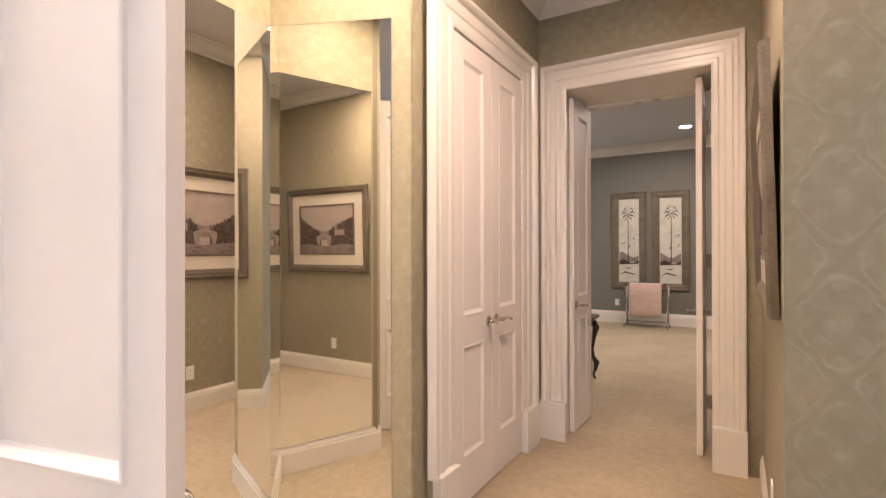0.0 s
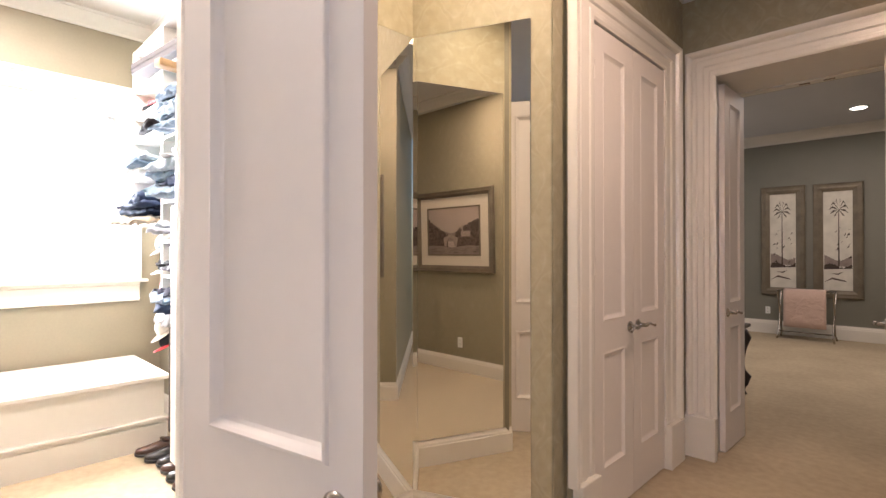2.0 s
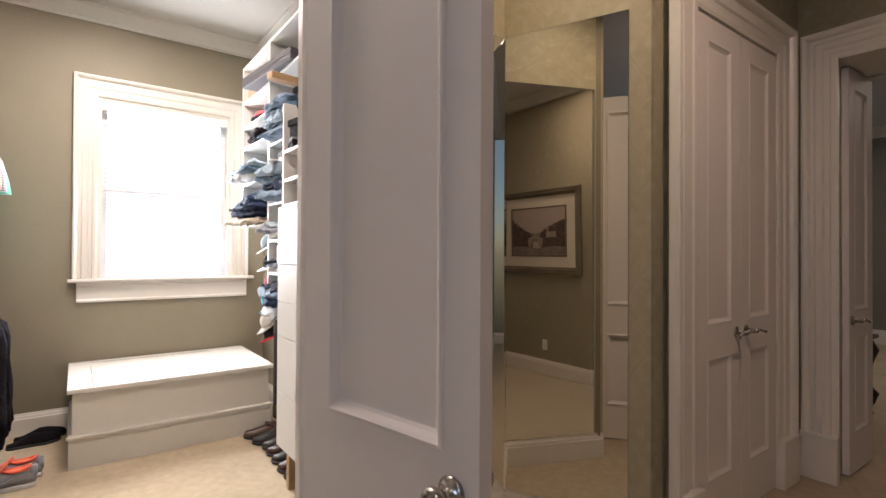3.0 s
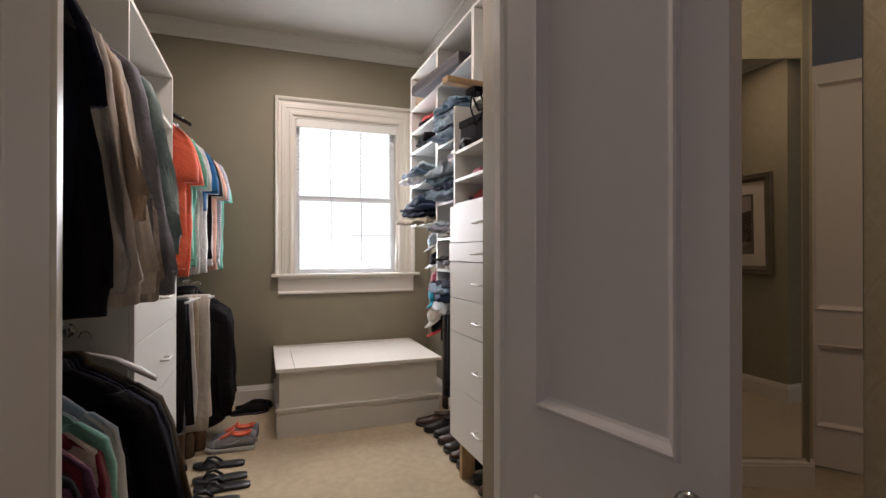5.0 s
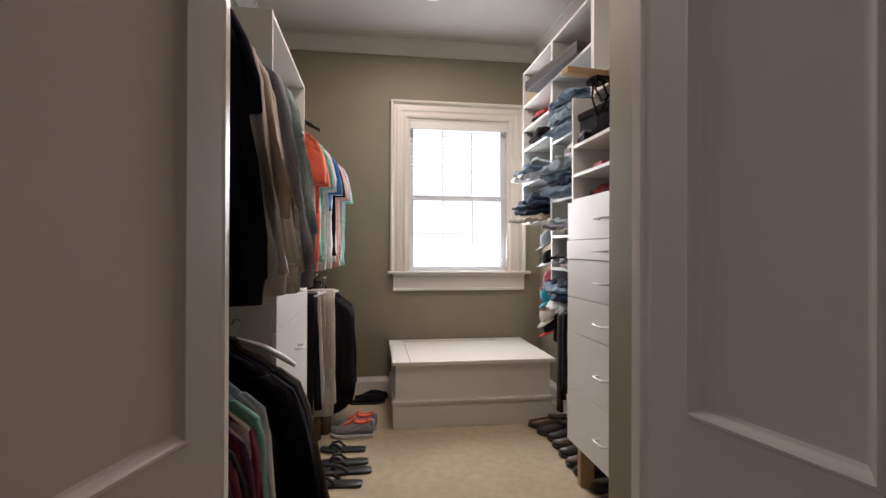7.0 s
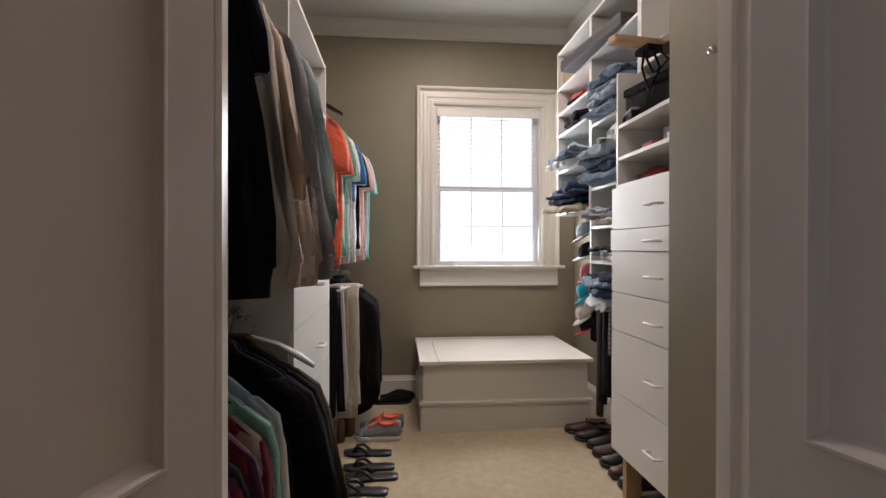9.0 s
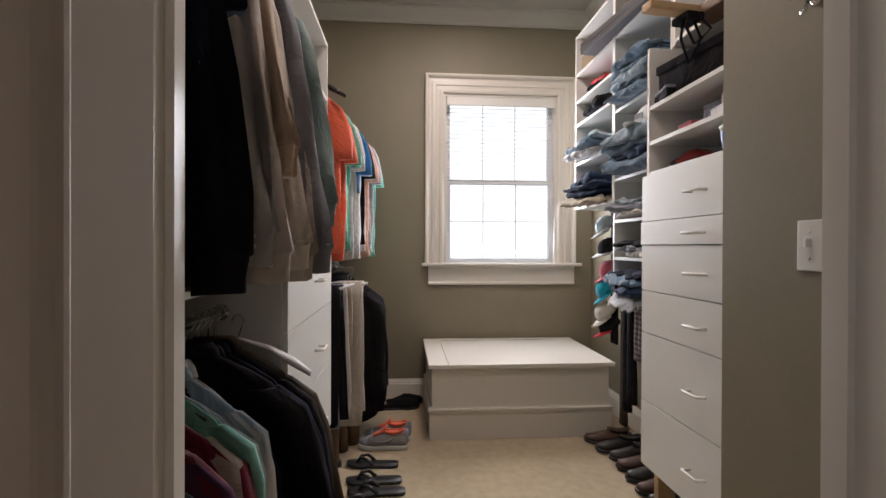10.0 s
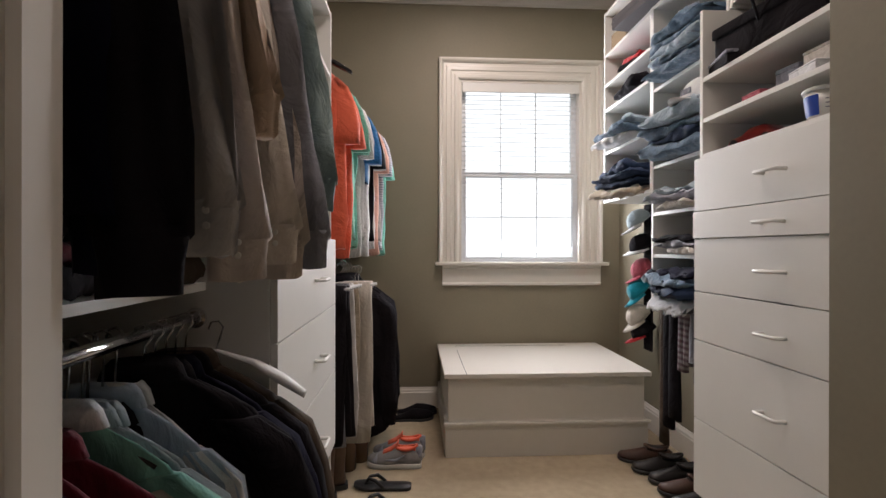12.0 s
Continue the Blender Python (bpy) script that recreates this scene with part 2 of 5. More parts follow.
def lever(parent, x, y, z, way, side=-1):
    """A lever handle on a rose at (x, z) on the face at y; way: +1 or -1 along x; side: the way it stands out along y."""
    bm = bmesh.new()
    m = pose(x, y, z) @ pose(0, 0, 0, 90 if side < 0 else -90)
    turned(bm, [(0.030, 0.0), (0.031, 0.004), (0.026, 0.008), (0.017, 0.012), (0.012, 0.018), (0.011, 0.045)], m)
    part("rose", bm, NICKEL, parent, "round satin nickel rose", True)
    bm = bmesh.new()
    yy = y + side * 0.050
    tube(bm, [(x - way * 0.008, yy, z), (x + way * 0.02, yy, z + 0.004), (x + way * 0.05, yy, z + 0.006), (x + way * 0.08, yy, z - 0.004), (x + way * 0.105, yy + side * 0.006, z - 0.010), (x + way * 0.116, yy + side * 0.004, z - 0.006)], [0.010, 0.010, 0.008, 0.007, 0.008, 0.006], 10)
    part("lever", bm, NICKEL, parent, "curved satin nickel lever", True)


# ---------- the shell ----------
CX0, CX1, CY0, CY1, CZ = -6.65, -3.335, -0.25, 2.30, 3.185   # closet
OX = -3.205                                                  # outer face of the closet's front wall
HX = -3.15                                                   # face of the hall's wall with the cupboard doors
HZ = 3.10
bm = bmesh.new()
box(bm, -9.0, 1.2, -1.6, 10.6, -0.06, 0.0)
structure(part("floor", bm, CARPET), "beige cut-pile carpet, softly mottled by footmarks", "floor")

WX0, WX1, WZ0, WZ1 = 1.045, 2.00, 1.10, 2.505   # window opening in y and z
wall("wall_window", OLIVE, "olive green painted closet wall with the window",
     (CX0 - 0.16, CX0, CY0 - 0.1, WX0, 0, CZ), (CX0 - 0.16, CX0, WX1, CY1 + 0.1, 0, CZ), (CX0 - 0.16, CX0, WX0, WX1, 0, WZ0), (CX0 - 0.16, CX0, WX0, WX1, WZ1, CZ))
wall("wall_closet_left", OLIVE, "olive green painted wall behind hanging clothes", (CX0, CX1 + 0.02, CY0 - 0.1, CY0, 0, CZ))
wall("wall_closet_right", OLIVE, "olive green painted wall behind the shelving", (CX0, -3.94, CY1, CY1 + 0.1, 0, CZ))
wall("wall_switch", OLIVE, "olive green painted wall beside the door with a switch", (-3.955, -3.334, 1.645, 1.80, 0, CZ), (-3.955, -3.86, 1.80, CY1 + 0.1, 0, CZ))
wall("wall_closet_front", OLIVE, "olive green painted front wall round the door opening",
     (-3.335, OX, CY0 - 0.1, 0.396, 0, CZ), (-3.335, OX, 1.408, 1.76, 0, CZ), (-3.335, OX, 0.396, 1.408, 2.475, CZ))
wall("wall_vestibule_left", PAPER, "pale damask wallpaper beside the closet door", (OX - 0.1, OX + 0.001, -1.5, -0.36, 0, HZ + .1))
wall("wall_vestibule_back", PAPER, "pale damask wallpaper behind the camera", (OX, 1.1, -1.5, -1.4, 0, HZ + .1))
wall("wall_vestibule_right", PAPER, "pale damask wallpaper on the far side of the vestibule", (1.0, 1.1, -1.4, 2.3, 0, HZ + .1))
RX, RY = -1.80, 2.86                             # hall's right wall and the corner where it ends
wall("wall_hall_right", PAPER, "damask wallpaper in olive green with the large picture", (RX, RX + 0.12, RY, 4.45, 0, HZ + .1), (RX + 0.12, 1.0, RY, RY + 0.12, 0, HZ + .1))
wall("wall_hall_end", PAPER, "olive wallpapered wall round the passage door",
     (-3.3, -2.997, 4.45, 5.10, 0, 3.25), (-2.043, 1.0, 4.45, 5.10, 0, 3.25), (-2.997, -2.043, 4.45, 5.10, 2.462, 3.25), (-8.0, -3.3, 4.45, 5.10, 0, 3.25))
wall("wall_cupboard", PAPER, "damask wallpaper round the double cupboard doors",
     (HX - 0.10, HX, 2.998, 3.163, 0, HZ + .1), (HX - 0.10, -3.18, 2.886, 2.997, 0, HZ + .1), (HX - 0.10, HX, 4.106, 4.45, 0, HZ + .1), (HX - 0.10, HX, 3.163, 4.106, 2.463, HZ + .1), (HX - 0.10, HX - 0.06, 3.163, 4.106, 0, 2.463))
bm = bmesh.new()
box(bm, CX0 - 0.16, OX, CY0 - 0.1, CY1 + 0.1, CZ, CZ + 0.08)
structure(part("ceiling_closet", bm, CEIL), "plain painted closet ceiling", "ceiling")
bm = bmesh.new()
box(bm, -4.0, 1.1, -1.5, 4.45, HZ, HZ + 0.08)
structure(part("ceiling_hall", bm, CEIL), "plain painted hall ceiling", "ceiling")
bm = bmesh.new()
box(bm, -8.0, 1.1, 5.1, 10.6, 3.22, 3.30)
structure(part("ceiling_far_room", bm, mat("far_ceiling_paint", (0.62, 0.63, 0.66), 0.8, grain=0.02)), "pale painted ceiling of the far room", "ceiling")
wall("wall_far", FARWALL, "grey green painted wall behind two tall pictures", (-8.0, 1.1, 10.5, 10.6, 0, 3.22))
wall("wall_far_left", FARWALL, "grey green painted side wall", (-8.1, -8.0, 4.45, 10.6, 0, 3.3))
wall("wall_far_right", FARWALL, "grey green painted side wall", (1.0, 1.1, 4.45, 10.6, 0, 3.3))

# alcove of three mirrors
P0 = Vector((-3.815, 2.0)); P1 = Vector((-3.815, 2.62))
C22, S22 = math.cos(radians(22.5)), math.sin(radians(22.5))
WING, STRIP = 0.590, 0.090


def alcove_piece(name, a, b, inward, mirror_span):
    """A wall from a to b in the plan, with its baseboard and the mirror over it."""
    a, b, n = Vector(a), Vector(b), Vector(inward).normalized()
    d = (b - a).normalized()
    bm = bmesh.new()
    sweep(bm, [[(a.x, a.y, z), (b.x, b.y, z), (b.x - n.x * 0.08, b.y - n.y * 0.08, z), (a.x - n.x * 0.08, a.y - n.y * 0.08, z)] for z in (0, HZ + 0.05)])
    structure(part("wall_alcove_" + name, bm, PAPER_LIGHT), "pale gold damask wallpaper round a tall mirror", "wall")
    run("baseboard", a, b, n, BASE, 0, TRIM, "cream gloss baseboard with a moulded top")
    m0, m1 = a + d * mirror_span[0], a + d * mirror_span[1]
    t = thing("wall_mirror", (m0.x, m0.y, 0.16), 0, "tall frameless mirror panel standing on the baseboard", "mirror", "mirrors of the three-sided alcove")
    L = m1 - m0
    bm = bmesh.new()
    sweep(bm, [[(n.x * 0.001, n.y * 0.001, z), (n.x * 0.006, n.y * 0.006, z), (L.x + n.x * 0.006, L.y + n.y * 0.006, z), (L.x + n.x * 0.001, L.y + n.y * 0.001, z)] for z in (0, 2.225)])
    part("edge", bm, MIRROR_EDGE, t, "dark polished glass edge")
    bm = bmesh.new()
    e = 0.0025
    vs = [bm.verts.new((p.x + n.x * 0.0075, p.y + n.y * 0.0075, z)) for p, z in ((d * e, e), (L - d * e, e), (L - d * e, 2.225 - e), (d * e, 2.225 - e))]
    bm.faces.new(vs)
    bv = [bm.verts.new((p.x + n.x * 0.0062, p.y + n.y * 0.0062, z)) for p, z in ((d * 0, 0), (L, 0), (L, 2.225), (d * 0, 2.225))]
    for k in range(4):
        bm.faces.new((vs[k], vs[(k + 1) % 4], bv[(k + 1) % 4], bv[k]))
    part("glass", bm, MIRROR, t, "clear silvered mirror glass")


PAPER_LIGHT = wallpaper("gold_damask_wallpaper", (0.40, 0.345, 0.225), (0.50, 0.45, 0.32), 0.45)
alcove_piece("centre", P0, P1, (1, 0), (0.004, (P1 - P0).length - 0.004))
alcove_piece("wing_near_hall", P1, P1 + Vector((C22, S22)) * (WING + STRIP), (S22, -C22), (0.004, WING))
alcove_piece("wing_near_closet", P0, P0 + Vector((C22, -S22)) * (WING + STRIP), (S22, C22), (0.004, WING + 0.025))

# casings, jambs, mouldings
def casing(name, w, h, m, label, z0=0.0, wide=1.0, head=0.0):
    ob = part(name, casing_mesh(w, h, z0, wide=wide, head=head), TRIM)
    ob.matrix_world = m
    return structure(ob, label, "moulding")


casing("trim_passage", 0.89, 2.45, pose(-2.945, 4.449, 0), "deep moulded cream casing round the passage door", 0.27, 1.16)
casing("trim_cupboard", 0.911, 2.45, pose(HX + 0.001, 3.182, 0, 0, 0, 90), "deep moulded cream casing round the double cupboard doors", 0.27, 1.45, 1.18)
casing("trim_closet_outside", 0.986, 2.455, pose(OX + 0.001, 0.409, 0, 0, 0, 90), "moulded cream casing round the closet door", 0.27)


def plinth(x0, x1, y0, y1):
    bm = bmesh.new()
    box(bm, x0, x1, y0, y1, 0, 0.27, 0.006)
    structure(part("plinth", bm, TRIM), "cream gloss plinth block under the casing", "moulding")


plinth(-2.055, -1.872, 4.396, 4.449)
plinth(-3.128, -2.945, 4.396, 4.449)
plinth(HX, HX + 0.052, 2.999, 3.182)
plinth(HX, HX + 0.052, 4.093, 4.322)
plinth(OX, OX + 0.047, 0.252, 0.404)
plinth(OX, OX + 0.047, 1.400, 1.555)


def jamb(name, w, h, depth, m, label, stop=True):
    ob = new(name)
    for x0, x1 in ((-0.012, 0.0), (w, w + 0.012)):
        boxpart("jamb_side", (x0, x1, 0, depth, 0, h + 0.012), TRIM, ob)
    boxpart("jamb_head", (0.0, w, 0, depth, h, h + 0.012), TRIM, ob)
    if stop:
        for x0, x1 in ((0.0, 0.012), (w - 0.012, w)):
            boxpart("door_stop", (x0, x1, depth * 0.55, depth * 0.55 + 0.03, 0, h), TRIM, ob)
        boxpart("door_stop", (0.012, w - 0.012, depth * 0.55, depth * 0.55 + 0.03, h - 0.012, h), TRIM, ob)
    ob.matrix_world = m
    structure(ob, label, "door jamb")


jamb("jamb_passage", 0.93, 2.45, 0.60, pose(-2.985, 4.4505, 0), "cream gloss door jamb and head", False)
jamb("jamb_closet", 0.986, 2.455, 0.133, pose(OX + 0.002, 0.409, 0, 0, 0, 90), "cream gloss door jamb with stop")
jamb("jamb_cupboard", 0.911, 2.45, 0.05, pose(HX + 0.002, 3.182, 0, 0, 0, 90), "cream gloss door jamb")

# doors
def leaf(name, w, place, turn, label, handles=(), panels=None, hinge=0):
    t = structure(thing(name, place, turn), label, "door")
    panel_leaf("leaf", w, 2.425, panels or two_panels(w), 0.036, DOORP, t, mould=BOLD_MOULD if name.endswith("far") else SOFT_MOULD)
    for x, y, way, side in handles:
        lever(t, x, y, 0.915, way, side)
    for z in (0.25, 1.25, 2.20) if hinge else ():
        x = w + 0.004 if hinge > 0 else -0.004
        bm = bmesh.new()
        tube(bm, [(x, -0.004, z - 0.045), (x, -0.004, z + 0.045)], 0.006, 8)
        part("hinge", bm, DOORP if abs(hinge) == 1 else NICKEL, t, "painted butt hinge", True)
    return t


CLOSET_PANELS = lambda w, s=0.10: [(0.10, w - s, 0.235, 0.741), (0.10, w - s, 0.941, 2.32)]
leaf("door_closet_far", 0.538, (-3.202, 1.367, 0.012), 11.5, "open cream panelled closet door leaf with a nickel knob", panels=CLOSET_PANELS(0.538, 0.080))
leaf("door_closet_near", 0.572, (-3.190, 0.4065, 0.012), -16, "open cream panelled closet door leaf at right angles", panels=CLOSET_PANELS(0.572))
leaf("door_cupboard_left", 0.450, (HX + 0.008, 3.186, 0.012), 90, "closed cream cupboard door with sunk panels and lever", [(0.450 - 0.045, 0, -1, -1)], hinge=-1)
leaf("door_cupboard_right", 0.450, (HX + 0.008, 3.639, 0.012), 90, "closed cream cupboard door with sunk panels and lever", [(0.055, 0, 1, -1)], hinge=1)
leaf("door_passage_left", 0.44, (-2.962, 5.035, 0.012), -91.5, "open cream passage door leaf with a nickel lever", [(0.39, 0.036, -1, 1)])
leaf("door_passage_right", 0.44, (-2.150, 5.035, 0.012), -90, "open cream passage door leaf seen on edge with a lever", [(0.39, 0.036, -1, 1), (0.39, 0, -1, -1)])
for z in (0.25, 1.25, 2.20):
    bm = bmesh.new()
    tube(bm, [(-2.075, 5.02, z - 0.05), (-2.075, 5.02, z + 0.05)], 0.009, 8)
    box(bm, -2.112, -2.075, 5.017, 5.021, z - 0.05, z + 0.05)
    structure(part("hinge", bm, NICKEL), "dull nickel butt hinge on the passage jamb", "hinge")

# mouldings
L = "cream gloss baseboard with a moulded top"
run("baseboard", (CX0, 0.0), (CX0, CY1), (1, 0), BASE, 0, TRIM, L)
run("baseboard", (CX0, CY0), (CX1, CY0), (0, 1), BASE, 0, TRIM, L)
run("baseboard", (CX0, CY1), (-3.96, CY1), (0, -1), BASE, 0, TRIM, L)
run("baseboard", (-3.955, 1.645), (-3.42, 1.645), (0, -1), BASE, 0, TRIM, L)
run("baseboard", (RX, RY), (RX, 4.40), (-1, 0), BASE, 0, TRIM, L)
run("baseboard", (RX - 0.016, RY), (1.0, RY), (0, -1), BASE, 0, TRIM, L)
run("baseboard", (1.0, -1.4), (1.0, RY), (-1, 0), BASE, 0, TRIM, L)
run("baseboard", (-3.16, -1.4), (1.0, -1.4), (0, 1), BASE, 0, TRIM, L)
run("baseboard", (-8.0, 10.5), (1.0, 10.5), (0, -1), [(u, v * 1.35) for u, v in BASE], 0, TRIM, L)
run("baseboard", (OX, 1.556), (OX, 1.748), (1, 0), BASE, 0, TRIM, L)
run("baseboard", (HX, 4.323), (HX, 4.395), (1, 0), BASE, 0, TRIM, L)
L = "cream crown moulding under the ceiling"
CROWNM = mat("crown_paint", (0.60, 0.58, 0.53), 0.5, grain=0.02)
for a, b, n in (((CX0, CY0), (CX0, CY1), (1, 0)), ((CX0, CY1), (-3.95, CY1), (0, -1)), ((CX0, CY0), (CX1, CY0), (0, 1)), ((CX1, CY0), (CX1, 1.645), (-1, 0))):
    run("crown", a, b, n, CROWN, CZ, CROWNM, L)
for a, b, n in (((HX, 2.85), (HX, 4.45), (1, 0)), ((HX, 4.45), (RX, 4.45), (0, -1)), ((RX, RY), (RX, 4.45), (-1, 0)), ((RX, RY), (1.0, RY), (0, -1)), ((1.0, -1.4), (1.0, RY), (-1, 0)), ((OX, -1.4), (1.0, -1.4), (0, 1)), ((OX, -1.4), (OX, 1.74), (1, 0))):
    run("crown", a, b, n, CROWN, HZ, CROWNM, L)
run("crown", (-8.0, 10.5), (1.0, 10.5), (0, -1), [(u * 1.4, v * 1.3) for u, v in CROWN], 3.22, TRIM, L)

# closet window
win = structure(thing("window_1"), "white sash window with blinds, bright with daylight", "window")
ob = part("casing", casing_mesh(WX1 - WX0, WZ1, WZ0 + 0.005), TRIM, win, "moulded cream window casing")
ob.matrix_local = pose(CX0 + 0.001, WX0, 0, 0, 0, 90)
boxpart("sill", (CX0 - 0.10, CX0 + 0.06, 0.865, 2.20, 1.082, 1.108), TRIM, win, "cream window stool with a rounded nose", 0.008)
bm = bmesh.new()
sweep(bm, [[(CX0 + u, y, z) for u, z in ((0.001, 1.081), (0.03, 1.081), (0.026, 1.065), (0.018, 1.055), (0.018, 0.955), (0.024, 0.945), (0.022, 0.93), (0.001, 0.93))] for y in (0.92, 2.145)])
part("apron", bm, TRIM, win, "moulded cream apron under the sill")
bm = bmesh.new()
xw = CX0 - 0.075
box(bm, CX0 - 0.16, CX0, WX0, WX0 + 0.02, WZ0, WZ1); box(bm, CX0 - 0.16, CX0, WX1 - 0.02, WX1, WZ0, WZ1)
box(bm, CX0 - 0.16, CX0, WX0 + 0.02, WX1 - 0.02, WZ1 - 0.02, WZ1)
part("window_frame", bm, TRIM, win, "cream window frame")
SASH = mat("sash_paint", (0.88, 0.89, 0.9), 0.4)


def sash(z0, z1, x, name):
    bm = bmesh.new()
    y0, y1 = WX0 + 0.02, WX1 - 0.02
    box(bm, x, x + 0.035, y0, y0 + 0.04, z0, z1); box(bm, x, x + 0.035, y1 - 0.04, y1, z0, z1)
    box(bm, x, x + 0.035, y0 + 0.04, y1 - 0.04, z0, z0 + 0.04); box(bm, x, x + 0.035, y0 + 0.04, y1 - 0.04, z1 - 0.035, z1)
    zz = (z0 + 0.04 + z1 - 0.035) / 2
    for k in (1, 2):
        y = y0 + 0.04 + (y1 - y0 - 0.08) * k / 3
        box(bm, x + 0.008, x + 0.027, y - 0.003, y + 0.003, z0 + 0.04, z1 - 0.035)
    if name == "lower_sash":
        box(bm, x + 0.010, x + 0.025, y0 + 0.04, y1 - 0.04, zz - 0.003, zz + 0.003)
    part(name, bm, SASH, win, "white window sash with slim glazing bars")
sash(WZ0 + 0.005, 1.80, xw, "lower_sash")
sash(1.77, WZ1 - 0.02, xw - 0.04, "upper_sash")
GLASS = bpy.data.materials.new("window_glass")
GLASS.use_nodes = True
gb = GLASS.node_tree.nodes["Principled BSDF"]
gb.inputs["Transmission Weight"].default_value, gb.inputs["Roughness"].default_value, gb.inputs["IOR"].default_value = 1.0, 0.0, 1.01
for z0, z1, x in ((WZ0 + 0.04, 1.77, xw + 0.017), (1.80, WZ1 - 0.05, xw - 0.023)):
    p = boxpart("pane", (x, x + 0.003, WX0 + 0.05, WX1 - 0.05, z0, z1), GLASS, win, "clear glass")
    p.visible_shadow = False
bm = bmesh.new()
vs = [bm.verts.new(c) for c in ((-60, -70, -30), (-60, 70, -30), (-60, 70, 60), (-60, -70, 60))]
bm.faces.new(vs)
structure(part("backdrop_sky", bm, emission("bright_overcast_sky", (0.93, 0.96, 1.0), 24.0)), "overexposed white daylight outside the window", "sky")
bm = bmesh.new()
box(bm, -58, -6.9, -30, 30, -0.9, -0.8)
structure(part("ground", bm, mat("pale_paving", (0.4, 0.4, 0.38), 0.9, grain=0.1)), "pale ground outside", "ground")

blind = thing("window_blind", (CX0 - 0.022, (WX0 + WX1) / 2, WZ1 - 0.03), 0, "white horizontal mini blind lowered with open slats", "blind")
boxpart("headrail", (-0.02, 0.02, -0.452, 0.452, -0.035, 0), WHITEPL, blind, "white blind headrail", 0.003)
boxpart("valance", (0.024, 0.034, -0.454, 0.454, -0.068, 0.004), WHITEPL, blind, "flat white blind valance", 0.003)
SLAT = mat("white_blind_slat", (0.82, 0.84, 0.87), 0.5)
SLAT.node_tree.nodes["Principled BSDF"].inputs["Subsurface Weight"].default_value = 0.0
tr, mx = SLAT.node_tree.nodes.new("ShaderNodeBsdfTranslucent"), SLAT.node_tree.nodes.new("ShaderNodeMixShader")
tr.inputs[0].default_value = (0.85, 0.87, 0.9, 1)
mx.inputs[0].default_value = 0.88
SLAT.node_tree.links.new(SLAT.node_tree.nodes["Principled BSDF"].outputs[0], mx.inputs[1])
SLAT.node_tree.links.new(tr.outputs[0], mx.inputs[2])
SLAT.node_tree.links.new(mx.outputs[0], SLAT.node_tree.nodes["Material Output"].inputs[0])
me = None
for k in range(36):
    z = -0.085 - k * 0.0358
    if me is None:
        bm = bmesh.new()
        top = [bm.verts.new((x, y, 0.0015 - 8 * x * x)) for y in (-0.448, 0.448) for x in (-0.007, 0, 0.007)]
        for i in (0, 1):
            bm.faces.new((top[i], top[i + 1], top[i + 4], top[i + 3]))
        r = bmesh.ops.extrude_face_region(bm, geom=bm.faces[:])
        for v in r["geom"]:
            if isinstance(v, bmesh.types.BMVert):
                v.co.z -= 0.0008
        o = part("slat", bm, SLAT, blind)
        me = o.data
    else:
        o = new("slat", me)
        o.parent = blind
    o.location = (0, 0, z)
boxpart("bottom_rail", (-0.012, 0.012, -0.449, 0.449, -1.388, -1.372), WHITEPL, blind, "white blind bottom rail", 0.002)
for y in (-0.36, 0.0, 0.36):
    bm = bmesh.new()
    tube(bm, [(0.013, y, -0.03), (0.013, y, -1.375)], 0.0012, 5)
    part("cord", bm, WHITEPL, blind, "thin white ladder cord")

# window bench
bench = thing("storage_bench", (-6.19, 1.49, 0), 0, "cream painted window bench with a hinged lid and plinth", "bench")
boxpart("box", (-0.445, 0.435, -0.585, 0.585, 0.0, 0.459), TRIM, bench, "cream painted bench box", 0.003)
boxpart("lid", (-0.445, 0.47, -0.61, 0.615, 0.460, 0.487), TRIM, bench, "cream bench lid", 0.004)
bm = bmesh.new()
box(bm, -0.2, 0.471, -0.482, -0.479, 0.4855, 0.4878); box(bm, -0.35, -0.346, -0.478, 0.35, 0.4855, 0.4878)
part("seam", bm, DARKGAP, bench, "thin dark joint in the lid")
for ax in (0, 1, 2):
    bm = bmesh.new()
    a, b, n = [((0.435, -0.601), (0.435, 0.601), (1, 0)), ((-0.44, 0.585), (0.434, 0.585), (0, 1)), ((-0.44, -0.585), (0.434, -0.585), (0, -1))][ax]
    prof = [(u, v * 1.32) for u, v in BASE]
    sweep(bm, [[(p[0] + n[0] * u, p[1] + n[1] * u, v) for u, v in prof] for p in (a, b)])
    box(bm, *((0.435, 0.468, -0.612, 0.612) if ax == 0 else (-0.44, 0.44, 0.580, 0.606) if ax == 1 else (-0.44, 0.44, -0.606, -0.580)), 0.184, 0.204, 0.006)
    part("skirting", bm, TRIM, bench, "moulded cream skirting round the bench")

# ---------- closet cabinets ----------
def pull(parent, m):
    bm = bmesh.new()
    tube(bm, [(-0.048, 0, 0), (-0.048, -0.028, 0.001), (-0.046, -0.033, 0.001), (-0.041, -0.035, 0.001), (0.041, -0.035, 0.001), (0.046, -0.033, 0.001), (0.048, -0.028, 0.001), (0.048, 0, 0)], 0.0062, 8)
    bmesh.ops.transform(bm, matrix=m, verts=bm.verts)
    part("handle", bm, WHITEPL, parent, "white bowed handle", True)


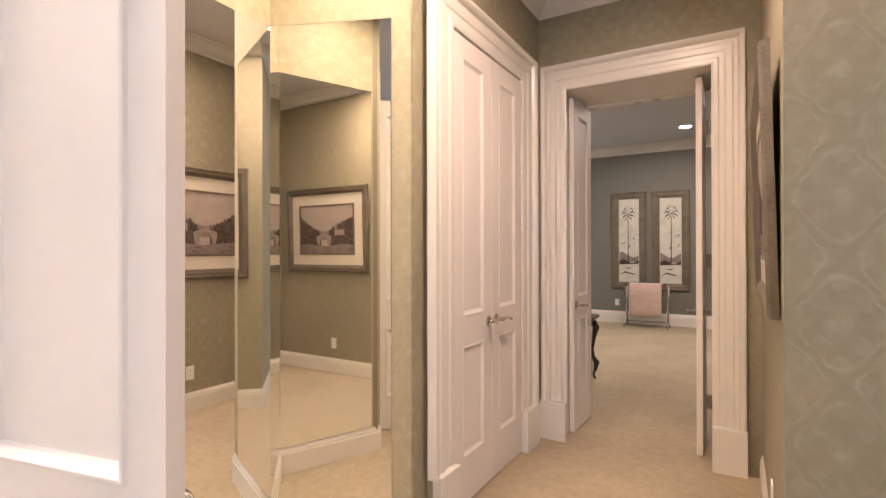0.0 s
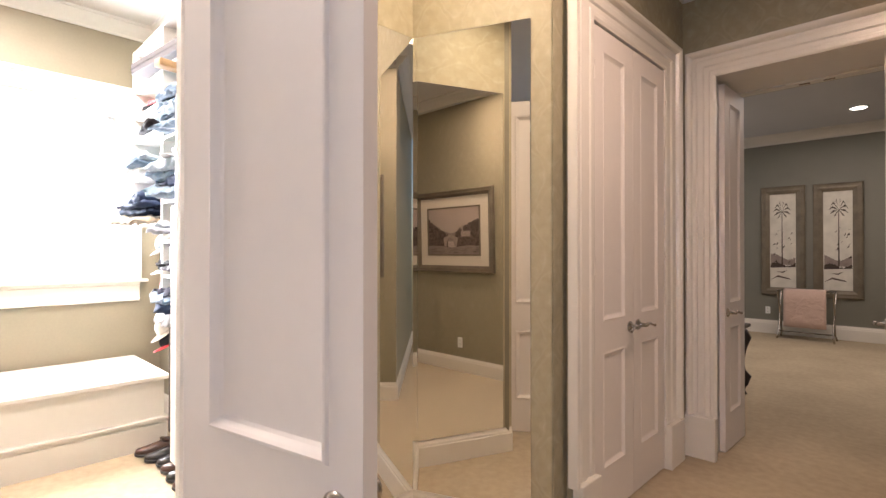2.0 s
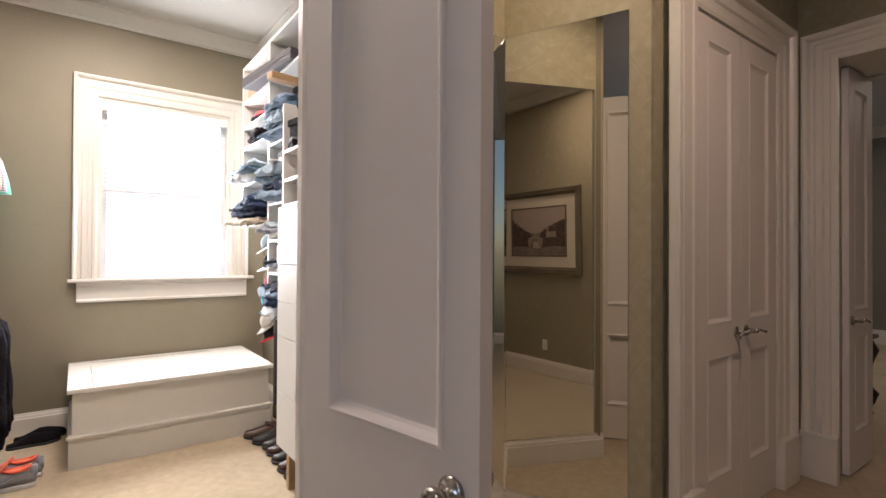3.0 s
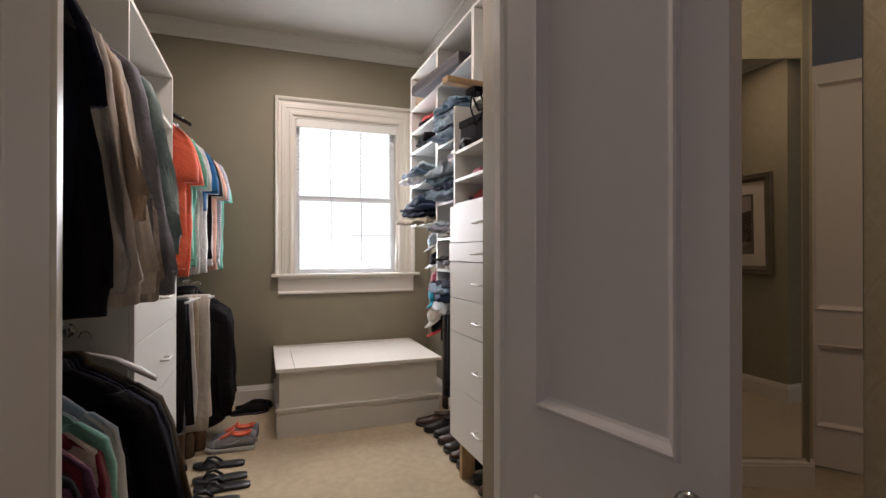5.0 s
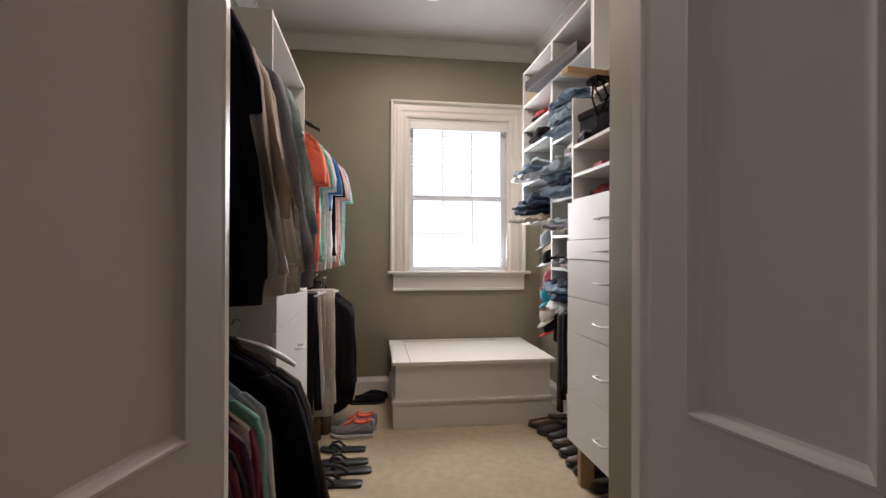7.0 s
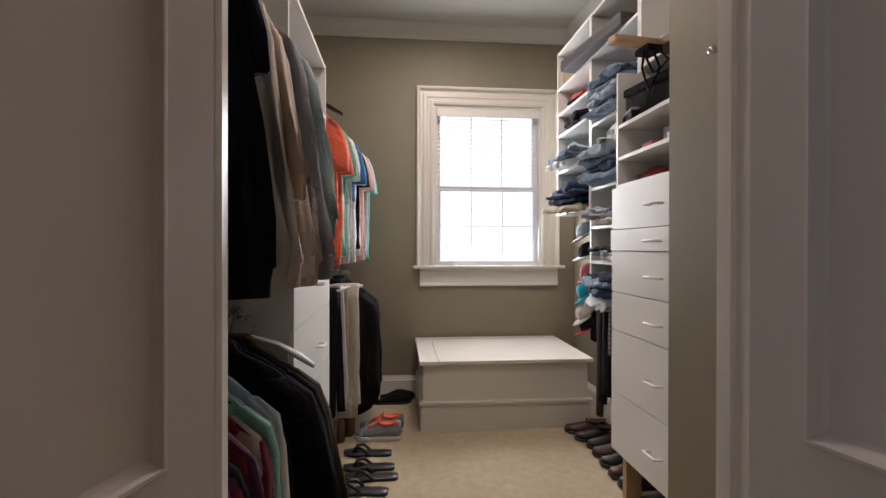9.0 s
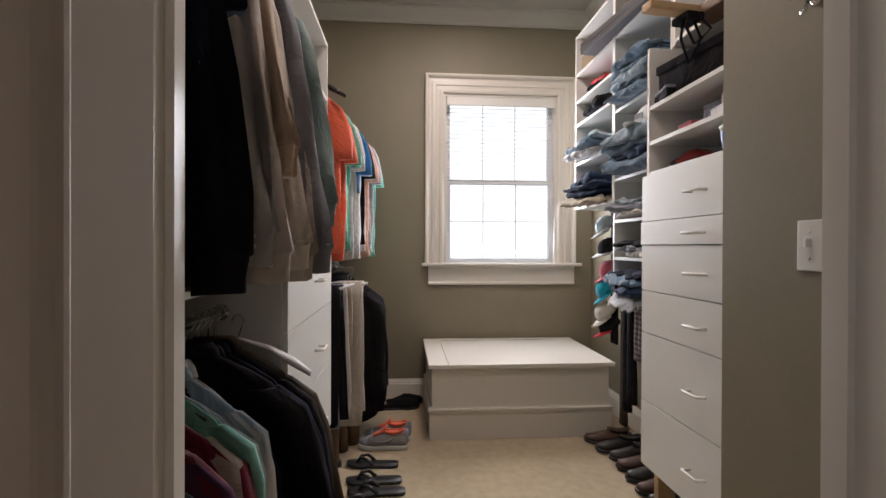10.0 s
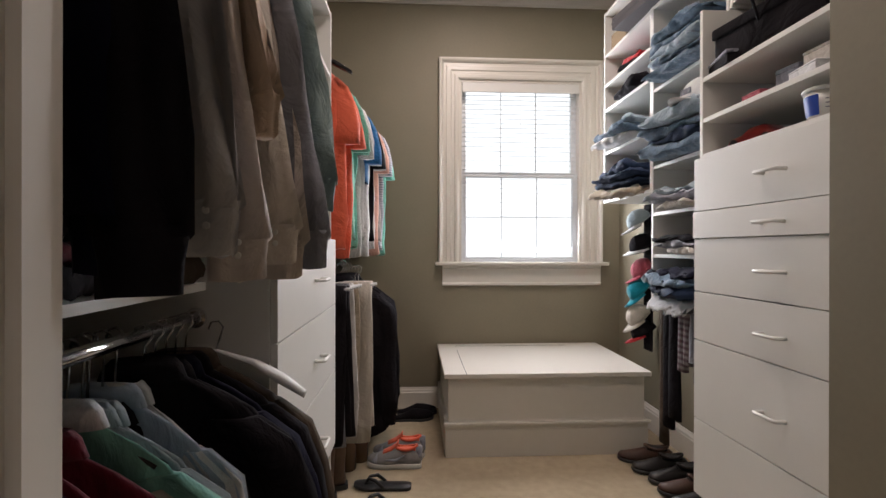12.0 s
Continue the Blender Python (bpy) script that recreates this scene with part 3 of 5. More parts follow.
# drawer tower on the right: front towards -y
DX0, DX1, DY = -4.797, -4.03, 1.84
tower = thing("drawer_tower", (DX0, DY, 0), 0, "white melamine drawer tower with open shelves above", "cabinet")
W = DX1 - DX0
for x in (0.0, W - 0.018):
    bm = bmesh.new()
    box(bm, x, x + 0.018, 0.004, 0.44, 0.25, 2.155, 0.001)
    part("side", bm, MELA, tower)
for z in (1.567, 1.707, 1.868):
    boxpart("shelf", (0.0185, W - 0.0185, 0.006, 0.44, z, z + 0.018), MELA, tower, "", 0.001)
boxpart("back", (0.0185, W - 0.0185, 0.436, 0.44, 0.25, 2.15), MELA, tower)
boxpart("bottom", (0.0185, W - 0.0185, 0.01, 0.435, 0.25, 0.266), MELA, tower)
for z0, z1 in ((0.246, 0.541), (0.545, 0.851), (0.855, 1.042), (1.046, 1.250), (1.253, 1.355), (1.359, 1.565)):
    bm = bmesh.new()
    dy = -0.006 if z1 - z0 < 0.12 else 0.0
    box(bm, -0.004, W - 0.001, -0.016 + dy, 0.002, z0, z1, 0.0015)
    d = part("drawer_front", bm, MELA, tower, "flat white drawer front")
    pull(d, pose(W / 2 + 0.052, -0.016 + dy, (z0 + z1) / 2 - 0.008))
for x in (0.03, W - 0.07):
    boxpart("leg", (x, x + 0.038, 0.03, 0.11, 0, 0.249), WOOD, tower, "bare pine leg", 0.002)


def shelf_column(x0, x1, y, z0, z1, shelves, label, legs=True):
    t = thing("shelf_unit", (x0, y, 0), 0, label, "shelf", "open shelf columns")
    w = x1 - x0
    for x in (0.0, w - 0.018):
        boxpart("side", (x, x + 0.018, 0, 0.33, z0, z1), MELA, t, "", 0.001)
    for z in shelves:
        boxpart("shelf", (0.0185, w - 0.0185, 0.002, 0.328, z - 0.018, z), MELA, t, "", 0.001)
    boxpart("back", (0.0185, w - 0.0185, 0.3255, 0.3295, z0, z1 - 0.02), MELA, t)
    return t


shelf_column(-5.445, -4.80, 1.965, 0.93, 2.77, (0.951, 1.184, 1.402, 1.647, 2.05, 2.49, 2.768), "white open shelf column with folded jeans and caps")
shelf_column(-6.11, -5.4455, 1.965, 1.51, 2.77, (1.531, 1.847, 2.127, 2.295, 2.489, 2.768), "white open shelf column with folded clothes over the bench")
shelf_column(-4.7965, -4.03, 1.965, 2.17, 2.77, (2.20, 2.768), "white open cubby above the drawer tower")

# left tower, front towards +y
LX0, LX1, LY = -5.10, -4.175, 0.345
left = thing("drawer_tower", (LX0, LY, 0), 0, "white melamine drawer tower among hanging clothes", "cabinet")
W = LX1 - LX0
for x in (0.0, W - 0.018):
    boxpart("side", (x, x + 0.018, -0.58, -0.004, 0.03, 2.25), MELA, left, "", 0.001)
for z in (1.255, 1.60, 1.960, 2.232):
    boxpart("shelf", (0.0185, W - 0.0185, -0.58, -0.006, z, z + 0.018), MELA, left, "", 0.001)
boxpart("back", (0.0185, W - 0.0185, -0.584, -0.580, 0.04, 2.23), MELA, left)
for z0, z1 in ((0.352, 0.681), (0.685, 0.964), (0.968, 1.250)):
    bm = bmesh.new()
    box(bm, 0.004, W - 0.004, -0.002, 0.016, z0, z1, 0.0015)
    d = part("drawer_front", bm, MELA, left, "flat white drawer front")
    pull(d, pose(W / 2 - 0.06, 0.016, (z0 + z1) / 2 - 0.012, 0, 0, 180))
boxpart("plinth", (0.0185, W - 0.0185, -0.07, -0.055, 0.0, 0.345), MELA, left)


def rod(name, a, b, label):
    t = thing(name, a, 0, label, "clothes rod")
    bm = bmesh.new()
    tube(bm, [(0, 0, 0), (b[0] - a[0], b[1] - a[1], b[2] - a[2])], 0.014, 12)
    part("bar", bm, CHROME, t, "", True)
    for x in (0.0, b[0] - a[0]):
        bm = bmesh.new()
        turned(bm, [(0.026, -0.004), (0.026, 0.004), (0.018, 0.008)], pose(x, 0, 0, 0, 90))
        part("flange", bm, CHROME, t, "round chrome end socket")
    return t


rod("upper_clothes_rod", (-3.345, 0.16, 2.12), (-4.170, 0.16, 2.12), "chrome rod holding jackets and long-sleeved shirts")
rod("lower_clothes_rod", (-3.345, 0.16, 1.035), (-4.170, 0.16, 1.035), "chrome rod under a shelf holding shirts and jackets")
rod("upper_clothes_rod", (-5.105, 0.17, 2.16), (-6.645, 0.17, 2.16), "chrome rod holding short-sleeved shirts")
rod("lower_clothes_rod", (-5.105, 0.17, 1.10), (-6.645, 0.17, 1.10), "chrome rod holding trousers and a long coat")
for a, b, z, lab in ((-4.170, -3.345, 1.105, "white shelf above the lower rod"), (-4.170, -3.345, 2.235, "white shelf above the upper rod"), (-6.64, -5.11, 1.17, "white shelf between the short rods")):
    s = thing("wall_shelf", (a, -0.245, z), 0, lab, "shelf")
    boxpart("board", (0, b - a, 0, 0.43 if b > -4 else 0.375, 0, 0.020), MELA, s, "", 0.001)
    boxpart("cleat", (0, b - a, 0, 0.018, -0.06, -0.001), MELA, s)


# ---------- clothes ----------
def cloth(name, colour, amount=0.06, pattern=None):
    m = mat(name, colour, 0.85, grain=amount, scale=70, bump=0.25)
    tree = m.node_tree
    wr, wb, wc = tree.nodes.new("ShaderNodeTexNoise"), tree.nodes.new("ShaderNodeBump"), tree.nodes.new("ShaderNodeTexCoord")
    wr.inputs["Scale"].default_value, wr.inputs["Detail"].default_value, wr.inputs["Distortion"].default_value = 7, 5, 1.6
    wb.inputs["Strength"].default_value, wb.inputs["Distance"].default_value = 0.55, 0.03
    tree.links.new(wc.outputs["Object"], wr.inputs["Vector"])
    tree.links.new(wr.outputs[0], wb.inputs["Height"])
    fine = tree.nodes["Principled BSDF"].inputs["Normal"].links[0].from_node
    tree.links.new(wb.outputs[0], fine.inputs["Normal"])
    m.node_tree.nodes["Principled BSDF"].inputs["Specular IOR Level"].default_value = 0.2 if max(colour) > 0.05 else 0.08
    m.node_tree.nodes["Principled BSDF"].inputs["Sheen Weight"].default_value = 0.25 if max(colour) > 0.1 else 0.0
    if pattern:
        nt = m.node_tree
        b = nt.nodes["Principled BSDF"]
        co, w = nt.nodes.new("ShaderNodeTexCoord"), nt.nodes.new("ShaderNodeTexWave")
        w.bands_direction, w.inputs["Scale"].default_value, w.inputs["Distortion"].default_value = pattern[0], pattern[1], 0.4
        nt.links.new(co.outputs["Object"], w.inputs["Vector"])
        mx = nt.nodes.new("ShaderNodeMix")
        mx.data_type = "RGBA"
        mx.inputs[6].default_value, mx.inputs[7].default_value = (*colour, 1), (*pattern[2], 1)
        nt.links.new(w.outputs[0], mx.inputs[0])
        nt.links.new(mx.outputs[2], b.inputs["Base Color"])
    return m


C = {
    "black": cloth("black_cloth", (0.011, 0.0095, 0.0115)), "navy": cloth("navy_cloth", (0.010, 0.010, 0.022)),
    "grey": cloth("grey_cotton", (0.50, 0.485, 0.48)), "taupe": cloth("taupe_cotton", (0.56, 0.49, 0.44)), "tan": cloth("tan_cotton", (0.55, 0.42, 0.31)),
    "beige": cloth("beige_cotton", (0.68, 0.61, 0.54)), "slate": cloth("slate_cotton", (0.23, 0.235, 0.275)), "teal": cloth("pale_teal_cotton", (0.28, 0.37, 0.36)),
    "cream": cloth("cream_cotton", (0.48, 0.44, 0.38)), "mint": cloth("mint_cotton", (0.21, 0.47, 0.39)), "bluegrey": cloth("blue_grey_cotton", (0.30, 0.36, 0.39)),
    "purple": cloth("plum_cotton", (0.085, 0.03, 0.065)), "maroon": cloth("maroon_cotton", (0.15, 0.010, 0.025)), "white": cloth("white_cotton", (0.68, 0.68, 0.68)),
    "paleblue": cloth("pale_blue_cotton", (0.38, 0.46, 0.56)), "brown": cloth("brown_leather_cloth", (0.055, 0.038, 0.025)), "coral": cloth("coral_knit", (0.74, 0.14, 0.075)),
    "aqua": cloth("aqua_knit", (0.22, 0.62, 0.50)), "blue": cloth("royal_blue_knit", (0.02, 0.13, 0.32)), "peach": cloth("peach_knit", (0.72, 0.42, 0.33)),
    "stripe": cloth("striped_cotton", (0.62, 0.63, 0.68), pattern=("Z", 20, (0.22, 0.24, 0.32))), "plaid": cloth("checked_cotton", (0.10, 0.06, 0.07), pattern=("Z", 11, (0.20, 0.18, 0.18))),
    "denim": cloth("faded_denim", (0.10, 0.155, 0.22), 0.45), "denimdark": cloth("dark_denim", (0.022, 0.035, 0.07), 0.3), "denimlight": cloth("pale_denim", (0.30, 0.38, 0.44), 0.3),
    "pink": cloth("pink_cotton", (0.36, 0.07, 0.10)), "red": cloth("red_cotton", (0.45, 0.02, 0.03)), "khaki": cloth("khaki_cotton", (0.35, 0.29, 0.21)),
    "turquoise": cloth("turquoise_cotton", (0.0, 0.22, 0.30)),
}
HANGER_W = mat("white_hanger_plastic", (0.60, 0.60, 0.60), 0.5)
HANGER_B = mat("dark_hanger_plastic", (0.02, 0.018, 0.02), 0.25)
WIRE = mat("hanger_wire", (0.55, 0.55, 0.56), 0.25, 1.0)


def fold(p, seed, k=1.0):
    return (noise.noise(Vector((p[0] * 9, p[1] * 9, p[2] * 1.6)) + Vector((seed * 7.3, 0, seed))) * 0.010 + noise.noise(Vector((p[0] * 2.2 + p[2] * 0.8, p[1] * 2.2, p[2] * 2.3)) + Vector((seed * 1.7, seed, 0))) * 0.030 + noise.noise(Vector((p[0] * 6, p[1] * 6, p[2] * 7)) + Vector((0, seed * 3.1, 0))) * 0.012) * k * min(1.0, 0.25 + max(0.0, -p[2] - 0.08) * 2.2)


def ring_of(cx, cy, z, hx, hy, seed, n=26, k=1.0, square=0.75):
    """One level of a hanging piece: a flat oval with soft folds."""
    out = []
    for i in range(n):
        a = 2 * math.pi * i / n
        c, s = math.cos(a), math.sin(a)
        x = cx + hx * math.copysign(abs(s) ** square, s)
        y = cy + hy * math.copysign(abs(c) ** 0.9, c)
        d = fold((c, s, z), seed, k)
        out.append((x + d * (0.6 + abs(s)), y + d * 0.7, z + 0.5 * d * (1 if z < -0.5 else 0)))
    return out


def garment(place, colour, kind, seed, length=0.78, sleeve=0.60, thick=0.030, turn=0.0, label="", name="hanging_shirt", hanger=None, second=None, group="hanging clothes", sweep_out=0.06, width=1.0, drop=0.0):
    """A shirt or jacket on its hanger; the rod passes through the origin along x; the piece spreads along y."""
    t = thing(name, (place[0], place[1], place[2] - drop), turn, label, "clothing", group)
    hm = hanger or HANGER_B
    rr = random.Random(seed)
    bm = bmesh.new()
    tube(bm, [(0, -0.020, drop), (0, -0.014, drop + 0.017), (0, 0.002, drop + 0.022), (0, 0.016, drop + 0.014), (0, 0.018, drop - 0.004), (0, 0.004, drop - 0.024), (0, 0, -0.06)], 0.0025, 6)
    part("hook", bm, WIRE, t, "bent metal hanger hook", True)
    bm = bmesh.new()
    tube(bm, [(0, -0.165 * width, -0.158), (0, -0.08 * width, -0.105), (0, 0, -0.060), (0, 0.08 * width, -0.105), (0, 0.165 * width, -0.158)], 0.0055, 8)
    part("hanger", bm, hm, t, "moulded hanger arms", True)
    levels = [(-0.066, 0.045, 0.35), (-0.084, 0.075, 0.42), (-0.118, 0.135, 0.45), (-0.155, 0.185, 0.52), (-0.195, 0.213, 0.68), (-0.245, 0.230, 0.88), (-0.30, 0.238, 1.1), (-0.42, 0.240, 1.15)]
    zz = -0.42
    while zz > -length + 0.05:
        zz -= 0.10
        levels.append((max(zz, -length), 0.242 + 0.012 * rr.random(), 1.15))
    levels.append((-length, 0.250, 1.0))
    bm = bmesh.new()
    rows = [ring_of(0, 0, z, thick * k, w * width, seed) for z, w, k in levels]
    if kind == "long":
        for lift, j in ((0.035, -3), (0.060, -2), (0.085, -1)):
            rows[j] = [(x, y, z + lift * min(1.0, abs(y) / (0.25 * width)) ** 3 + 0.014 * noise.noise(Vector((x * 20, y * 7, seed)))) for x, y, z in rows[j]]
    sweep(bm, rows)
    part("body", bm, C[colour], t, "", True)
    for side in (-1, 1):
        bm = bmesh.new()
        if kind == "short":
            stations = [(0.148, -0.165, 0.045, 0.6), (0.180, -0.210, 0.068, 0.8), (0.202, -0.28, 0.080, 0.95), (0.222, -0.38, 0.086, 1.05), (0.228, -0.47, 0.088, 1.1)]
        else:
            stations = [(0.160, -0.170, 0.045, 0.6), (0.203, -0.225, 0.070, 0.9)]
            nst = 7
            for i in range(nst):
                f = (i + 1) / nst
                stations.append((0.215 + sweep_out * f, -0.225 - (sleeve - 0.035) * f * 0.98, 0.074 - 0.024 * f, 1.0))
        rows = []
        for cy, z, hw, k in stations:
            rows.append(ring_of(0.004 * side + 0.012 * math.sin(z * 9 + seed), side * cy * width, z, max(thick * 0.85, 0.027) * k, hw, seed + side * 11, n=16, k=1.1))
        sweep(bm, rows)
        part("sleeve", bm, C[colour], t, "", True)
        if kind == "long":
            bm = bmesh.new()
            cy, z, hw, k = stations[-1]
            sweep(bm, [ring_of(0.004 * side + 0.012 * math.sin(z * 9 + seed), side * cy * width, z + dz, max(thick * 0.85, 0.027) * tk, hw * wk, seed + side * 11, n=16, k=0.5) for dz, tk, wk in ((0.012, 1.0, 0.96), (0.004, 0.9, 0.93), (-0.03, 0.72, 0.84), (-0.062, 0.7, 0.82))])
            part("cuff", bm, C[second or colour], t, "buttoned cuff", True)
    bm = bmesh.new()
    sweep(bm, [ring_of(0, 0, z, tx, hy, seed, n=18, k=0.3) for z, tx, hy in ((-0.088, thick * 0.9, 0.085), (-0.060, thick * 0.95, 0.074), (-0.045, thick * 0.8, 0.060), (-0.055, thick * 0.55, 0.045))])
    part("collar", bm, C[second or colour], t, "folded collar", True)
    if kind == "long" and colour in ("beige", "taupe", "grey", "cream"):
        for i in range(2):
            bm = bmesh.new()
            turned(bm, [(0.005, 0.0), (0.0055, 0.002), (0.004, 0.003)], pose(thick * 1.0 + 0.004, (0.23 + sweep_out) * width, -0.18 - sleeve - 0.02 * i, 0, 90), 8)
            part("button", bm, WHITEPL, t, "small white cuff button")
    return t


def trousers(place, colour, seed, length=0.75, label="", group="hanging trousers", halfwidth=0.19, hanger=None):
    t = thing("hanging_trousers", place, 0, label, "clothing", group)
    bm = bmesh.new()
    tube(bm, [(0, -0.018, 0.0), (0, -0.012, 0.016), (0, 0.004, 0.021), (0, 0.017, 0.012), (0, 0.016, -0.006), (0, 0, -0.03), (0, 0, -0.06)], 0.0022, 6)
    part("hook", bm, WIRE, t, "bent metal hanger hook", True)
    bm = bmesh.new()
    tube(bm, [(0, -halfwidth - 0.01, -0.075), (0, halfwidth + 0.01, -0.075)], 0.008, 8)
    part("hanger", bm, hanger or HANGER_W, t, "plastic trouser bar", True)
    bm = bmesh.new()
    rows = []
    n = 9
    for i in range(n):
        f = i / (n - 1)
        rows.append(ring_of(0, 0, -0.060 - f * length, 0.016 + 0.006 * f, halfwidth * (0.9 + 0.12 * math.sin(3 * f + seed)), seed, n=20, k=0.8))
    sweep(bm, rows)
    part("cloth", bm, C[colour], t, "", True)
    return t


LABEL = {"black": "black hanging jacket", "navy": "dark navy hanging jacket"}
# upper row by the door
row = [(-3.365, "cream", "short", .58, .36, .030, "short cream shirt on a hanger near the door"), (-3.400, "black", "long", .95, .72, .028, "long black jacket on a hanger"), (-3.450, "navy", "long", .97, .70, .028, "dark navy jacket on a hanger"),
       (-3.510, "navy", "short", .62, .3, .030, "dark navy short-sleeved shirt on a hanger"), (-3.590, "grey", "long", .88, .68, .036, "grey long-sleeved shirt on a hanger"), (-3.675, "taupe", "long", .84, .72, .036, "taupe long-sleeved shirt on a hanger"),
       (-3.750, "tan", "long", .80, .48, .028, "tan brown shirt on a hanger"), (-3.840, "beige", "long", .86, .70, .036, "beige long-sleeved shirt with buttoned cuffs"), (-3.920, "taupe", "long", .85, .73, .034, "soft taupe shirt with buttoned cuffs on a hanger"),
       (-3.960, "slate", "long", .88, .71, .046, "slate grey long-sleeved shirt on a hanger"), (-4.030, "slate", "long", .86, .69, .042, "slate grey overshirt on a hanger"), (-4.100, "teal", "long", .82, .58, .024, "pale teal shirt on a hanger")]
for i, (x, col, kind, ln, sl, th, lab) in enumerate(row):
    rr = random.Random(i + 5)
    garment((x, 0.130 if i < 4 else 0.112 + (0.045 if i > 8 else 0.0), 2.12), col, kind, 3 + i * 1.7, ln, sl, th, rr.uniform(-12, 12), lab, "hanging_shirt" if "shirt" in lab else "hanging_jacket", group="upper row of hanging clothes by the door", sweep_out=rr.uniform(0.08, 0.14), width=0.72 if i == 0 else (0.86 if i < 3 else 1.0))
# lower row by the door
row = [(-3.395, "cream", "cream shirt hanging close to the door frame"), (-3.435, "black", "black shirt hanging under the shelf"), (-3.470, "purple", "plum shirt hanging under the shelf"), (-3.505, "purple", "plum shirt with a low collar hanging under the shelf"),
       (-3.540, "maroon", "maroon shirt hanging under the shelf"),
       (-3.575, "purple", "dark plum shirt hanging under the shelf"), (-3.615, "maroon", "deep maroon shirt hanging under the shelf"), (-3.665, "maroon", "wine red shirt hanging under the shelf"), (-3.715, "mint", "mint green shirt hanging under the shelf"),
       (-3.742, "cream", "pale cream shirt hanging under the shelf"), (-3.768, "bluegrey", "washed blue grey shirt under the shelf"), (-3.798, "bluegrey", "pale blue grey shirt with a low collar"), (-3.825, "black", "near-black collared shirt under the shelf"),
       (-3.855, "paleblue", "pale blue shirt hanging under the shelf"), (-3.885, "white", "white shirt hanging under the shelf"), (-3.920, "black", "black thin jacket hanging under the shelf"), (-3.960, "black", "heavy black jacket hanging under the shelf"),
       (-4.005, "navy", "near-black navy coat hanging under the shelf"), (-4.050, "black", "black padded jacket hanging under the shelf"), (-4.100, "brown", "dark brown leather jacket hanging under the shelf")]
for i, (x, col, lab) in enumerate(row):
    heavy = i > 14
    rr = random.Random(i + 70)
    garment((x, 0.165 if heavy else 0.125 + rr.uniform(-0.012, 0.012), 1.035), col, "long", 31 + i, 0.86, 0.70 if heavy else rr.uniform(0.56, 0.66), 0.036 if heavy else rr.uniform(0.020, 0.026), rr.uniform(-12, 12) if not heavy else rr.uniform(2, 12), lab, "hanging_jacket" if heavy else "hanging_shirt",
            second="white" if col == "mint" else None, hanger=HANGER_W if i in (4, 9) else None, group="lower row of hanging clothes by the door", sweep_out=0.14 if heavy else rr.uniform(0.03, 0.09), width=rr.uniform(1.06, 1.16) if heavy else rr.uniform(0.90, 1.00), drop=rr.uniform(0.0, 0.02) if heavy else rr.uniform(0.025, 0.08))
def broad_hanger(place, turn, material, label, k=1.0):
    bh = thing("empty_hanger", place, turn, label, "hanger")
    bm = bmesh.new()
    tube(bm, [(0, -0.020, 0.0), (0, -0.012, 0.018), (0, 0.006, 0.020), (0, 0.018, 0.006), (0, 0.01, -0.02), (0, 0, -0.05)], 0.0024, 6)
    part("hook", bm, WIRE, bh, "bent metal hanger hook", True)
    bm = bmesh.new()
    sweep(bm, [[(sx * 0.027 * w, y * k, z + dz) for sx, dz in ((-1, 0), (0, 0.009 * w), (1, 0), (0, -0.013 * w))] for y, z, w in ((-0.27, -0.155, 0.9), (-0.20, -0.118, 1.4), (-0.12, -0.080, 0.9), (0, -0.052, 0.4), (0.12, -0.080, 0.9), (0.20, -0.118, 1.4), (0.27, -0.155, 0.9))])
    part("arm", bm, material, bh, "broad moulded hanger arms", True)


broad_hanger((-4.145, 0.22, 1.010), -6, HANGER_W, "empty broad white plastic hanger on the lower rod", 0.82)
broad_hanger((-5.135, 0.17, 2.16), 0, HANGER_B, "empty broad black hanger on the upper rod", 0.95)
# far upper row
row = [(-5.19, "coral", "coral short-sleeved polo shirt on a hanger"), (-5.27, "coral", "bright coral knit shirt on a hanger"), (-5.355, "aqua", "aqua polo shirt on a hanger"), (-5.43, "aqua", "pale aqua knit shirt on a hanger"),
       (-5.515, "white", "white polo shirt on a hanger"), (-5.60, "white", "white polo shirt between coloured shirts"), (-5.69, "blue", "royal blue polo shirt on a hanger"), (-5.78, "white", "clean white cotton shirt on a hanger"),
       (-5.87, "black", "black short-sleeved shirt on a hanger"), (-5.96, "white", "white knit shirt on a hanger"), (-6.05, "peach", "peach polo shirt on a hanger"), (-6.14, "grey", "soft grey shirt on a hanger"),
       (-6.23, "stripe", "finely striped white shirt on a hanger"), (-6.32, "aqua", "aqua shirt at the end of the rod")]
for i, (x, col, lab) in enumerate(row):
    garment((x, 0.17 + 0.008 * i, 2.16), col, "short", 51 + i, 0.58 if col == "blue" else 0.95 + 0.05 * math.sin(i * 2.1), 0.3, 0.034, random.Random(i + 9).uniform(-11, 11), lab, "polo_shirt", HANGER_W if i % 3 else HANGER_B, group="short-sleeved shirts on the far rod", width=0.96 if col == "blue" else 0.88 + 0.07 * random.Random(i + 40).random())
